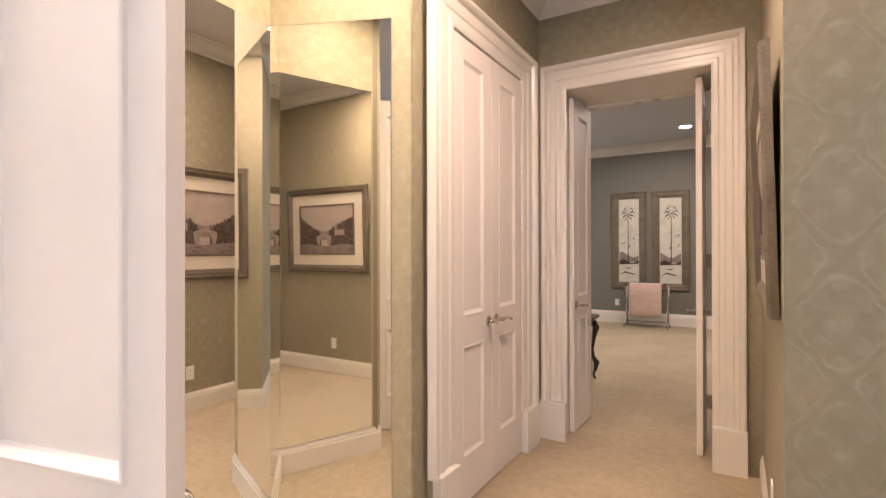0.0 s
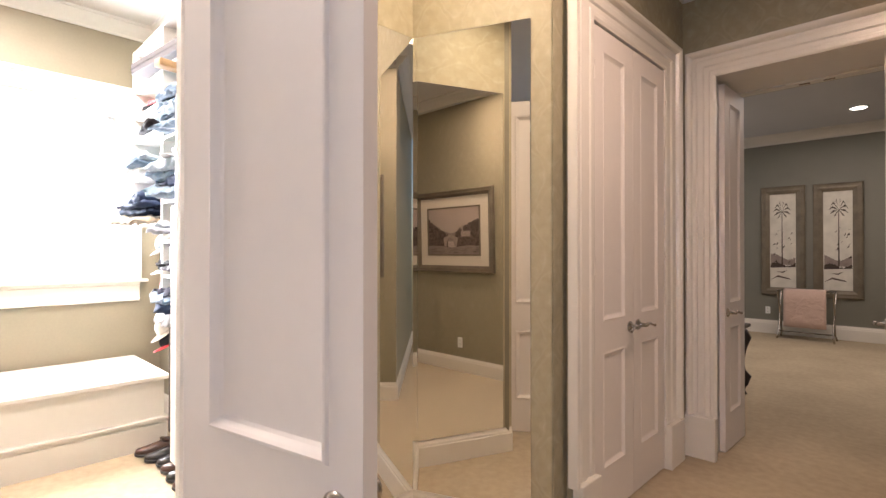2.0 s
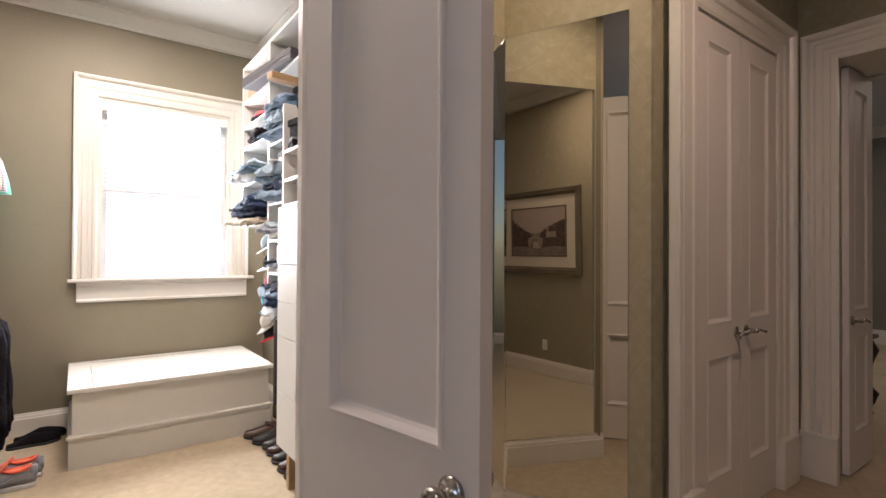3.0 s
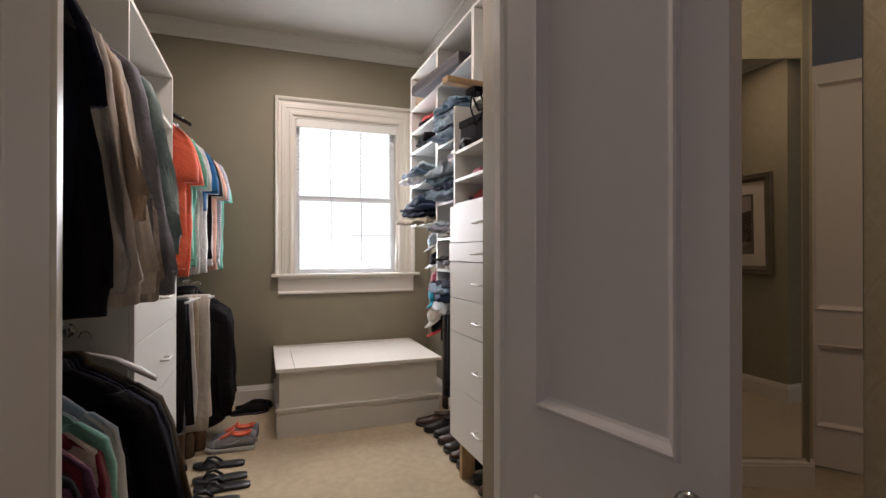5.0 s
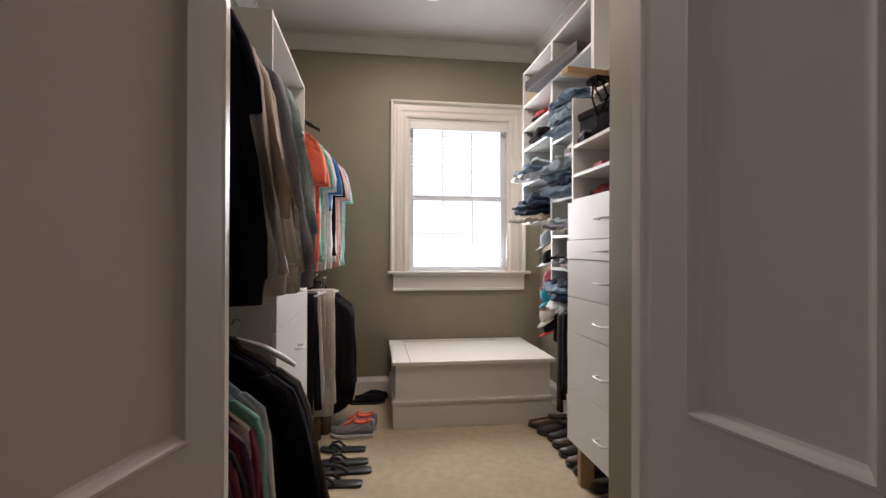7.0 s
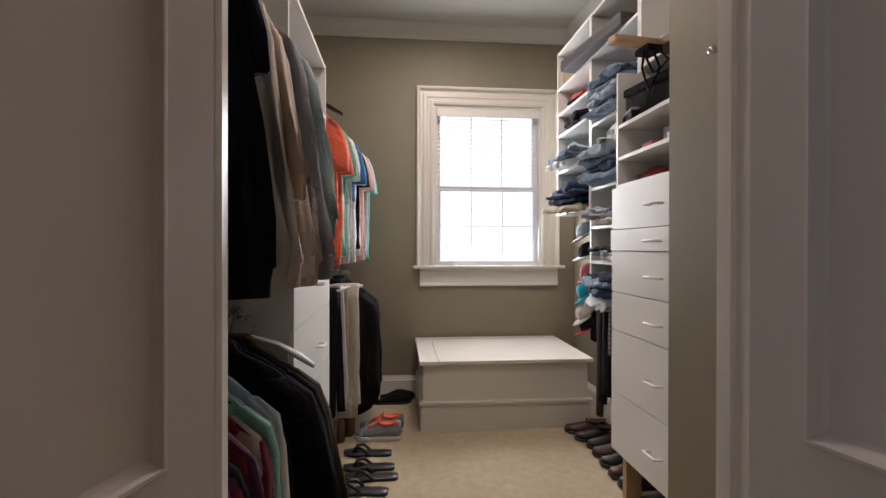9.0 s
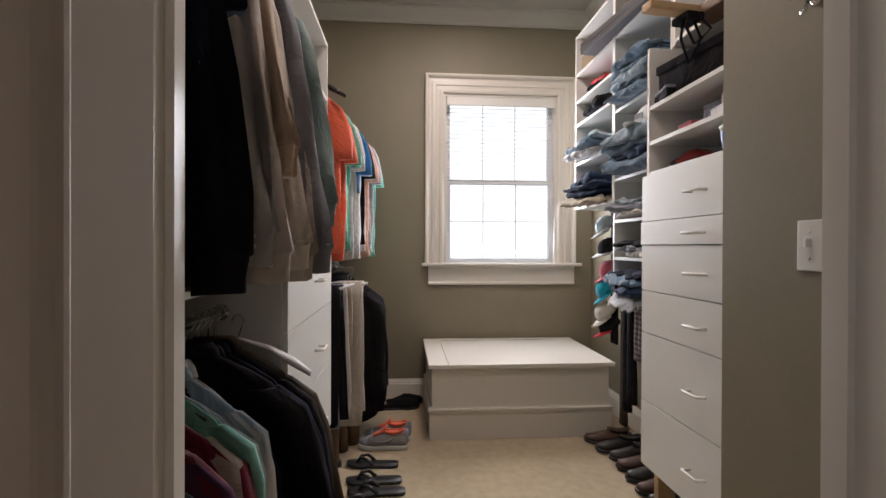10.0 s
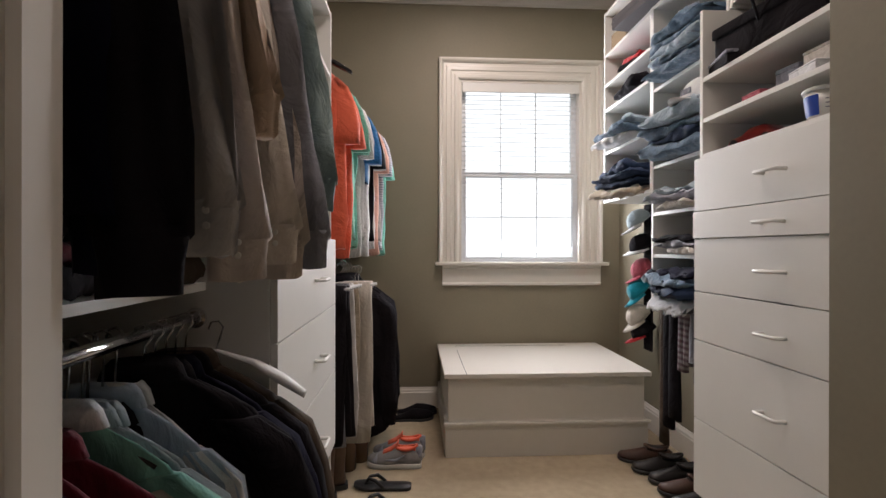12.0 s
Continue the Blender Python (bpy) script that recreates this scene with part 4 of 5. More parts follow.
# far lower row
for i, (x, col) in enumerate([(-5.15, "black"), (-5.19, "black"), (-5.23, "slate"), (-5.27, "black"), (-5.31, "black"), (-5.35, "grey"), (-5.39, "khaki")]):
    trousers((x, 0.255 + 0.005 * i, 1.10), col, 70 + i, 0.72 + 0.02 * (i % 3), halfwidth=0.15, label= {"black": "black trousers folded over a bar hanger", "grey": "grey trousers folded over a bar hanger", "khaki": "khaki trousers folded over a bar hanger", "slate": "slate trousers folded over a bar hanger"}[col])
trousers((-5.44, 0.405, 1.10), "cream", 82, 0.82, "cream white trousers hanging beside a dark coat", halfwidth=0.088)
trousers((-5.50, 0.415, 1.10), "beige", 85, 0.76, "crumpled off-white trousers on a hanger", halfwidth=0.088)
for i, x in enumerate((-5.74, -5.86, -5.98, -6.10)):
    garment((x, 0.285, 1.10), "black", "long", 90 + i, 0.98, 0.66, 0.050, random.Random(i).uniform(-6, 6), "long dark suit coat hanging almost to the carpet", "hanging_coat", group="long dark coats", sweep_out=0.03, width=1.12)

# ---------- folded things, caps and shoes ----------
def folded(place, w, d, h, colour, seed, turn=0.0, label="", name="folded_jeans", category="clothing", group="folded clothes on shelves", droop=0.0):
    """Folded cloth, its fold towards -y: a soft slab doubled over, uneven, creased, that may droop over the shelf's edge."""
    t = thing(name, place, turn, label, category, group)
    r = random.Random(int(seed * 100) + 7)
    layers = 2 if h > 0.09 else 1
    lh, base = h / layers, 0.0
    for j in range(layers):
        bm = bmesh.new()
        rows, n = [], 26
        ahead, skew = r.uniform(-0.035, 0.01), r.uniform(-0.12, 0.12)
        ww, shift = w * r.uniform(0.86, 1.0), r.uniform(-0.02, 0.02)
        for i in range(n):
            f = i / (n - 1)
            x = (f - 0.5) * ww
            end = 0.25 + 0.75 * min(1.0, min(f, 1 - f) / 0.11) ** 0.5
            row = []
            for k in range(32):
                a = 2 * math.pi * k / 32
                c, sn = math.cos(a), math.sin(a)
                q = noise.noise(Vector((x * 6 + seed * 5, c * 1.2, sn * 0.9 + j * 3)))
                wr = noise.noise(Vector((x * 15 + c * 4 + seed, c * 4, sn * 2 + j * 5))) + 0.7 * noise.noise(Vector((x * 36 - c * 9 + seed, c * 8, sn * 3 + j)))
                y = (d / 2) * (1 + 0.10 * q) * math.copysign(abs(c) ** 0.6, c) * (0.93 + 0.07 * end) + ahead + skew * x + 0.016 * wr * (c < 0.2)
                z = base + lh * 0.5 + (lh / 2) * (1 + 0.45 * q) * math.copysign(abs(sn) ** 0.65, sn) * end + min(lh, 0.05) * 0.36 * wr + lh * 0.35 * q
                if droop == 0:
                    z = max(z, 0.001 + (0 if j == 0 else base * 0.6))
                z -= droop * max(0.0, -0.18 - y / d) ** 1.4 * 4 * h
                row.append((x + shift + 0.010 * q, y, z))
            rows.append(row)
        sweep(bm, rows)
        part("fold" if layers == 2 else "cloth", bm, C[colour], t, "", True)
        base += lh * 0.94
    return t


def pile(x, y, z, items, w=0.46, d=0.30, seed=0, droop=0.0):
    """A pile of folded clothes; items: (colour, height, label)."""
    for i, (col, h, lab) in enumerate(items):
        r = random.Random(seed * 17 + i)
        folded((x + r.uniform(-0.02, 0.02), y + r.uniform(-0.03, 0.015), z + 0.001), w * r.uniform(0.84, 1.0), d * r.uniform(0.90, 1.08), h * 1.3, col, seed + i * 2.7, r.uniform(-14, 14), lab, droop=droop if i == 0 else 0)
        z += h * 0.92


MIDJ, FARJ = -5.13, -5.78
pile(MIDJ, 2.08, 2.05, [("denim", 0.075, "faded blue jeans folded on a shelf"), ("denimlight", 0.07, "pale denim jeans folded on a shelf"), ("denim", 0.075, "crumpled faded jeans on a pile")], 0.5, 0.36, 1)
pile(MIDJ, 2.09, 1.647, [("denim", 0.06, "folded faded jeans on a shelf"), ("denimdark", 0.05, "dark denim jeans in a pile"), ("denim", 0.055, "mid blue jeans in a pile"), ("denimlight", 0.05, "pale blue jeans topped by a cap")], 0.52, 0.36, 2)
pile(MIDJ, 2.08, 1.402, [("cream", 0.03, "thin off-white folded shorts"), ("slate", 0.035, "slate folded shorts on a shelf"), ("bluegrey", 0.03, "blue grey folded shorts")], 0.44, 0.32, 3)
pile(MIDJ, 2.09, 1.184, [("beige", 0.03, "folded beige trousers on a shelf"), ("slate", 0.03, "folded dark grey trousers"), ("black", 0.025, "folded black trousers on a pile")], 0.46, 0.30, 4)
pile(MIDJ, 2.08, 0.951, [("grey", 0.035, "pale grey cloth drooping over the shelf edge"), ("denimdark", 0.05, "dark jeans folded on the lowest shelf"), ("denim", 0.045, "blue jeans folded on the lowest shelf"), ("navy", 0.035, "dark navy trousers folded on a pile")], 0.50, 0.36, 5, 1.2)
pile(FARJ, 2.075, 1.847, [("white", 0.03, "white cloth sticking out over the shelf edge"), ("denim", 0.04, "rumpled faded jeans over the shelf edge"), ("denimlight", 0.04, "pale rumpled jeans on a shelf")], 0.50, 0.42, 6, 0.5)
pile(FARJ, 2.09, 1.531, [("khaki", 0.04, "khaki shorts folded on a shelf"), ("denimdark", 0.07, "dark blue jeans hanging over a shelf"), ("denimdark", 0.06, "dark blue rumpled jeans")], 0.50, 0.40, 7, 0.5)
pile(FARJ, 2.10, 2.127, [("black", 0.05, "black folded cloth on a shelf")], 0.44, 0.26, 8)
pile(FARJ - 0.05, 2.12, 2.295, [("black", 0.035, "small black folded cloth"), ("red", 0.05, "small red folded cloth on a shelf")], 0.30, 0.2, 9)


# things heaped on the shelf over the lower rod, on its upper shelf and on the tower
pile(-4.02, 0.02, 1.126, [("brown", 0.05, "dark brown folded leather on the shelf over the rod"), ("slate", 0.05, "slate jumper folded on the shelf over the rod"), ("purple", 0.045, "plum jumper folded over a slate one")], 0.26, 0.34, 21)
pile(-3.72, 0.03, 1.126, [("black", 0.05, "black jumper folded on the shelf over the rod"), ("maroon", 0.04, "dark red cloth crumpled on a black jumper")], 0.26, 0.32, 22)
carton = thing("small_carton", (-3.47, 0.06, 1.126), 6, "plain white carton on the shelf over the rod", "box")
boxpart("body", (-0.075, 0.075, -0.09, 0.09, 0.0, 0.075), WHITEPL, carton, "", 0.002)
boxpart("lid", (-0.077, 0.077, -0.092, 0.092, 0.0755, 0.093), WHITEPL, carton, "white carton lid", 0.002)
folded((-4.92, 0.20, 1.979), 0.30, 0.26, 0.05, "white", 61.3, 10, "soft white cloth on a shelf of the tower", group="folded clothes in the tower")
folded((-4.62, 0.14, 1.979), 0.30, 0.28, 0.05, "cream", 63.7, -6, "cream cloth folded on a shelf of the tower", group="folded clothes in the tower")


def cap(place, colour, turn=0.0, tilt=0.0, label="", brim=None, group="baseball caps"):
    t = thing("baseball_cap", place, 0, label, "cap", group)
    t.rotation_euler = (radians(tilt), 0, radians(turn))
    bm = bmesh.new()
    rows = []
    for i in range(8):
        f = i / 7
        a = f * math.pi / 2 * 0.96
        r = 0.088 * math.cos(a) ** 0.85
        z = 0.115 * math.sin(a)
        rows.append([(r * math.cos(2 * math.pi * k / 24), r * 1.14 * math.sin(2 * math.pi * k / 24) * (1 + 0.02 * math.cos(6 * math.pi * k / 12)), z) for k in range(24)])
    sweep(bm, rows)
    part("crown", bm, C[colour], t, "", True)
    bm = bmesh.new()
    n = 12
    top, bot = [], []
    outer, inner = [], []
    for i in range(n + 1):
        a = math.pi + math.pi * i / n
        c, s = math.cos(a), math.sin(a)
        inner.append((0.084 * c, 0.094 * s, 0.006))
        outer.append((0.086 * c, 0.094 * s - 0.078 * abs(s) ** 0.6, 0.004 - 0.022 * abs(c) ** 2))
    for dz in (0.0, 0.004):
        a = [bm.verts.new((x, y, z + dz)) for x, y, z in inner]
        b = [bm.verts.new((x, y, z + dz)) for x, y, z in outer]
        (top if dz else bot).extend((a, b))
        for i in range(n):
            bm.faces.new((a[i], a[i + 1], b[i + 1], b[i]))
    for i in range(n):
        bm.faces.new((bot[1][i], bot[1][i + 1], top[1][i + 1], top[1][i]))
    part("brim", bm, C[brim or colour], t, "stiff curved brim", True)
    bm = bmesh.new()
    turned(bm, [(0.007, 0.113), (0.007, 0.118), (0.003, 0.120)], None, 8)
    part("button", bm, C[brim or colour], t, "small top button")
    return t


wc = cap((MIDJ + 0.10, 2.00, 1.865), "white", 10, 0, "white baseball cap with dark lettering on folded jeans")
bm = bmesh.new()
for x in (-0.022, 0.0, 0.022):
    box(bm, x - 0.008, x + 0.008, -0.098, -0.090, 0.03, 0.055)
part("badge", bm, C["slate"], wc, "small dark stitched letters")
rack = thing("cap_rack", (-6.03, 2.285, 0.55), 0, "dark cloth strip on the wall holding hanging caps", "rack")
boxpart("strap", (-0.05, 0.05, -0.06, -0.045, 0.0, 0.95), C["black"], rack, "black hanging strap")
for z, col, br, lab in ((1.38, "bluegrey", "white", "grey white baseball cap hanging on a rack"), (1.22, "black", "white", "black cap with a pale brim on a rack"), (1.06, "pink", "pink", "pink baseball cap hanging on a rack"), (0.93, "turquoise", "turquoise", "turquoise baseball cap hanging on a rack"), (0.76, "cream", "cream", "off-white baseball cap hanging on a rack"), (0.66, "black", "red", "black baseball cap with a red brim")):
    cap((-6.04, 2.20 + 0.015 * math.sin(z * 31), z), col, -12 + 14 * math.sin(z * 17), 36 + 12 * math.sin(z * 9), lab, br).scale = (0.86, 0.86, 0.80)

# belts, ties and a rail under the middle column
rail = thing("tie_rail", (-5.44, 2.02, 0.905), 0, "slim chrome rail under a shelf for belts and ties", "rail")
bm = bmesh.new()
tube(bm, [(0, 0, 0.025), (0, 0, 0), (0.62, 0, 0), (0.62, 0, 0.025)], 0.005, 6)
part("bar", bm, CHROME, rail, "", True)
for i, (dx, ln, col, lab) in enumerate([(0.03, 0.72, "brown", "long dark brown belt hanging from a rail"), (0.07, 0.62, "black", "long black scarf hanging from a rail"), (0.13, 0.56, "black", "black leather belt hanging from a rail"), (0.21, 0.30, "plaid", "patterned tie hanging from a rail"), (0.26, 0.26, "plaid", "checked tie hanging from a rail"), (0.31, 0.24, "slate", "slate tie hanging from a rail"), (0.37, 0.33, "black", "black tie hanging from a rail"), (0.43, 0.28, "maroon", "dark red tie hanging from a rail"), (0.49, 0.32, "black", "black scarf hanging from a rail"), (0.55, 0.36, "navy", "navy scarf hanging from a rail")]):
    t = thing("hanging_tie" if "tie" in lab else "hanging_belt", (-5.44 + dx, 2.02, 0.905), 0, lab, "clothing accessory", "belts and ties on the rail")
    bm = bmesh.new()
    rows = []
    for j in range(9):
        f = j / 8
        w = (0.022 + 0.012 * f) * (1.5 if col == "black" else 1.0)
        sx = 0.006 * noise.noise(Vector((i, f * 3, 0)))
        rows.append([(sx - w, -0.012, -ln * f + 0.008), (sx - w * .3, -0.017, -ln * f + 0.008), (sx + w, -0.011, -ln * f + 0.008), (sx + w, 0.010, -ln * f + 0.008), (sx - w, 0.012, -ln * f + 0.008)])
    sweep(bm, rows)
    part("strip", bm, C[col], t, "", True)
cord = thing("pull_cord", (-5.05, 1.985, 0.93), 0, "thin pale cord with a small end knob", "cord")
bm = bmesh.new()
tube(bm, [(0, 0, 0.02), (0.004, 0, -0.15), (-0.004, 0, -0.32)], 0.0025, 6)
part("string", bm, C["cream"], cord, "", True)
bm = bmesh.new()
turned(bm, [(0.003, -0.318), (0.010, -0.328), (0.013, -0.35), (0.008, -0.36)], pose(-0.004, 0, 0), 10)
part("knob", bm, WOOD, cord, "small turned wooden knob", True)

# things on the drawer tower's shelves and in the tall cubbies
RED = mat("glossy_red_plastic", (0.22, 0.012, 0.012), 0.3)
BLUEL = mat("blue_label", (0.02, 0.06, 0.35), 0.4)
bag = thing("camera_bag", (-4.53, 1.99, 1.887), 8, "black fabric bag with a hanging strap on a shelf", "bag")
bm = bmesh.new(); box(bm, -0.21, 0.23, -0.11, 0.14, 0, 0.15, 0.02); part("body", bm, C["black"], bag, "", True)
bm = bmesh.new(); box(bm, -0.212, 0.232, -0.118, 0.142, 0.118, 0.158, 0.008); part("flap", bm, C["black"], bag, "stitched black flap")
box_t = thing("grey_storage_box", (-4.68, 1.94, 1.887), -12, "low black box with a slate lid", "box")
bm = bmesh.new(); box(bm, -0.09, 0.09, -0.09, 0.12, 0, 0.035, 0.004); part("body", bm, C["black"], box_t)
boxpart("lid", (-0.093, 0.093, -0.094, 0.124, 0.0355, 0.046), C["slate"], box_t, "slate grey lid", 0.003)
h = thing("wooden_hanger_stack", (-4.47, 1.86, 2.157), 8, "wooden board with black straps lying over the tower", "hanger")
boxpart("board", (-0.03, 0.03, -0.205, 0.02, 0.0, 0.034), WOOD, h, "pale wooden board", 0.007)
boxpart("clamp", (-0.05, 0.16, 0.022, 0.14, 0.0, 0.042), mat("brown_wood", (0.20, 0.13, 0.08), 0.5, grain=0.2), h, "brown wooden end block", 0.006)
boxpart("buckle", (-0.045, 0.05, -0.06, 0.018, -0.030, -0.001), C["black"], h, "black moulded strap clip", 0.006)
bm = bmesh.new()
for dx, dz, w in ((0.02, -0.21, 0.05), (0.05, -0.14, 0.09)):
    tube(bm, [(dx, -0.055, -0.02), (dx, -0.066, dz * 0.5), (dx + 0.005, -0.035, dz * 0.95), (dx, -0.03 + w * 0.3, dz * 0.8), (dx, w * 0.5, dz * 0.45), (dx, -0.01, -0.02)], 0.0055, 6)
part("strap", bm, C["black"], h, "looped black straps", True)
for x, y, w, d, hh, col, lab in ((-4.44, 1.98, 0.09, 0.12, 0.08, "slate", "small dark carton on a shelf"), (-4.55, 1.93, 0.10, 0.10, 0.03, "pink", "small pink tin on a shelf"), (-4.29, 1.93, 0.13, 0.14, 0.03, "white", "flat white carton on a shelf"), (-4.28, 1.95, 0.10, 0.12, 0.05, "cream", "small cream carton on a pile")):
    t = thing("small_box", (x, y, 1.726 + (0.031 if hh == 0.05 else 0)), random.Random(x).uniform(-12, 12), lab, "box", "small boxes on a shelf")
    boxpart("body", (-w / 2, w / 2, -d / 2, d / 2, 0, hh * 0.8), C[col], t, "", 0.003)
    boxpart("lid", (-w / 2 - 0.001, w / 2 + 0.001, -d / 2 - 0.001, d / 2 + 0.001, hh * 0.8 + 0.0005, hh), C[col], t, "fitted lid", 0.002)
car = thing("red_model_car", (-4.62, 1.96, 1.586), 12, "glossy red model car on a shelf", "toy")
bm = bmesh.new()
sweep(bm, [[(x, s * w, z) for s, z in ((-1, 0.012), (-1, zt * 0.7), (-0.75, zt), (0.75, zt), (1, zt * 0.7), (1, 0.012))] for x, w, zt in ((-0.11, 0.030, 0.028), (-0.09, 0.042, 0.040), (-0.04, 0.045, 0.046), (-0.01, 0.042, 0.066), (0.05, 0.042, 0.068), (0.08, 0.045, 0.048), (0.11, 0.034, 0.036))])
part("body", bm, RED, car, "", True)
for x in (-0.065, 0.065):
    for y in (-0.044, 0.044):
        bm = bmesh.new(); turned(bm, [(0.016, -0.006), (0.017, 0), (0.016, 0.006)], pose(x, y, 0.017, 90), 12); part("wheel", bm, BLACKPL, car, "small black wheel")
tub = thing("plastic_tub", (-4.275, 1.915, 1.586), 0, "white plastic tub with a blue label", "tub")
bm = bmesh.new(); turned(bm, [(0.044, 0), (0.050, 0.045), (0.054, 0.084)], None, 24); part("body", bm, WHITEPL, tub, "", True)
bm = bmesh.new(); turned(bm, [(0.058, 0.084), (0.059, 0.092), (0.054, 0.096)], None, 24); part("lid", bm, WHITEPL, tub, "white snap lid", True)
bm = bmesh.new()
sweep(bm, [[(r * math.cos(radians(a)), r * math.sin(radians(a)), z) for r, z in ((0.046, 0.014), (0.0475, 0.014), (0.0545, 0.072), (0.053, 0.072))] for a in range(222, 306, 6)])
part("label", bm, BLUEL, tub, "blue paper label")
for k in range(3):
    bm = bmesh.new()
    r = 0.0515 + 0.0018 * k
    sweep(bm, [[(q * math.cos(radians(a)), q * math.sin(radians(a)), z) for q, z in ((r, 0.030 + 0.012 * k), (r + 0.0015, 0.030 + 0.012 * k), (r + 0.0015, 0.033 + 0.012 * k), (r, 0.033 + 0.012 * k))] for a in range(318, 372, 6)])
    part("print_line", bm, C["slate"], tub, "thin grey line of print")
fb = thing("flat_case", (-5.30, 2.03, 2.492), 6, "flat dark case sticking out over a high shelf", "case")
bm = bmesh.new(); box(bm, -0.45, 0.32, -0.12, 0.14, 0, 0.075, 0.01)
part("shell", bm, mat("dark_case_fabric", (0.05, 0.045, 0.05), 0.7, grain=0.1), fb)
bm = bmesh.new(); box(bm, -0.452, 0.322, -0.122, 0.142, 0.036, 0.040); part("seam", bm, BLACKPL, fb, "dark closing seam")
ob = thing("cardboard_box", (-5.93, 2.10, 2.492), 0, "small brown cardboard box on a high shelf", "box")
boxpart("body", (-0.12, 0.10, -0.11, 0.12, 0, 0.11), mat("cardboard", (0.25, 0.18, 0.11), 0.8, grain=0.1), ob, "", 0.002)


def sole(bm, L, w, h, z=0.0, pinch=0.8):
    """A shoe's outline, toe towards +x."""
    rows = []
    for f, k in ((0, 0.45), (0.04, 0.70), (0.15, 0.80), (0.35, 0.76 * pinch / 0.8), (0.5, 0.80), (0.68, 1.0), (0.85, 0.92), (0.96, 0.62), (1, 0.30)):
        x = (f - 0.5) * L
        lift = 0.010 * max(0, f - 0.75) * 4
        hw = w / 2 * k
        rows.append([(x, -hw, z + lift), (x, hw, z + lift), (x, hw * 1.02, z + h + lift), (x, -hw * 1.02, z + h + lift)])
    sweep(bm, rows)


def shoe(place, turn, kind, upper, label, group="shoes on the closet floor", L=0.29, solemat=None, lining=None):
    t = thing({"sneaker": "running_shoe", "flip": "flip_flop", "dress": "dress_shoe", "slipper": "slipper"}[kind], place, turn, label, "shoe", group)
    bm = bmesh.new()
    sole(bm, L, 0.10, 0.028 if kind == "sneaker" else 0.018)
    bmesh.ops.bevel(bm, geom=bm.edges[:], offset=0.003, segments=1, affect="EDGES")
    part("sole", bm, solemat or BLACKPL, t, "moulded sole", True)
    z0 = 0.028 if kind == "sneaker" else 0.018
    if kind == "flip":
        bm = bmesh.new()
        for s in (-1, 1):
            tube(bm, [(-0.01, s * 0.040, z0 - 0.002), (0.03, s * 0.034, z0 + 0.032), (0.065, s * 0.014, z0 + 0.034), (0.09, 0, z0 + 0.002)], [0.008, 0.010, 0.008, 0.005], 8)
        part("strap", bm, upper, t, "black thong strap", True)
        return t
    hts = {"sneaker": (0.062, 0.075, 0.080, 0.070, 0.085, 0.066, 0.046, 0.036, 0.018), "dress": (0.050, 0.060, 0.060, 0.052, 0.066, 0.052, 0.038, 0.030, 0.014), "slipper": (0.012, 0.014, 0.018, 0.040, 0.062, 0.060, 0.048, 0.034, 0.014)}[kind]
    wid = (0.55, 0.72, 0.76, 0.72, 0.80, 0.94, 0.86, 0.58, 0.26)
    fs = (0.01, 0.06, 0.16, 0.32, 0.48, 0.66, 0.82, 0.94, 0.99)
    bm = bmesh.new()
    rows = []
    for f, h, w in zip(fs, hts, wid):
        x = (f - 0.5) * L
        hw = 0.048 * w
        lift = 0.010 * max(0, f - 0.75) * 4
        rows.append([(x, hw * math.cos(a) * 1.0, z0 + lift + h * math.sin(a) ** 0.75) for a in [math.pi * k / 12 for k in range(13)]])
    sweep(bm, rows)
    part("upper", bm, upper, t, "", True)
    if kind != "slipper":
        bm = bmesh.new()
        rr = []
        for k in range(20):
            a = 2 * math.pi * k / 20
            rr.append((-0.062 + 0.062 * math.cos(a), 0.026 * math.sin(a), z0 + 0.074 + 0.016 * (math.cos(a) ** 2) - (0.012 if kind == "dress" else 0)))
        tube(bm, rr + rr[:1], 0.008, 8)
        part("collar", bm, lining or upper, t, "padded opening", True)
        bm = bmesh.new()
        box(bm, -0.118, -0.006, -0.020, 0.020, z0 + 0.060 - (0.008 if kind == "dress" else 0), z0 + 0.0775 - (0.008 if kind == "dress" else 0), 0.004)
        part("insole", bm, lining or BLACKPL, t, "shoe opening lining")
        for j in range(4):
            bm = bmesh.new()
            x = 0.002 + 0.020 * j
            zz = z0 + 0.083 - 0.011 * j - (0.018 if kind == "dress" else 0)
            tube(bm, [(x, -0.020, zz - 0.006), (x + 0.004, 0, zz + 0.002), (x, 0.020, zz - 0.006)], 0.0025, 5)
            part("lace", bm, C["slate"] if kind == "sneaker" else BLACKPL, t, "crossed lace", True)
    if kind == "sneaker":
        bm = bmesh.new()
        sweep(bm, [[(x, 0.026 * math.cos(a), z + 0.012 * math.sin(a)) for a in [2 * math.pi * k / 10 for k in range(10)]] for x, z in ((0.062, 0.082), (0.02, 0.100), (-0.012, 0.122), (-0.022, 0.140))])
        part("tongue", bm, lining or upper, t, "padded coral tongue", True)
        bm = bmesh.new()
        sweep(bm, [[(x, w * math.cos(a), z0 + h * math.sin(a) ** 0.75) for a in [math.pi * k / 10 for k in range(11)]] for x, w, h in ((0.092, 0.0455, 0.050), (0.115, 0.038, 0.044), (0.137, 0.023, 0.030))])
        part("toe_cap", bm, C["slate"], t, "dark toe overlay", True)
        bm = bmesh.new()
        sweep(bm, [[(-0.135 + 0.020 * math.cos(a), 0.030 * math.sin(a), z) for a in [2 * math.pi * k / 12 for k in range(12)]] for z in (0.040, 0.075, 0.112)])
        part("heel_counter", bm, C["slate"], t, "dark heel overlay", True)
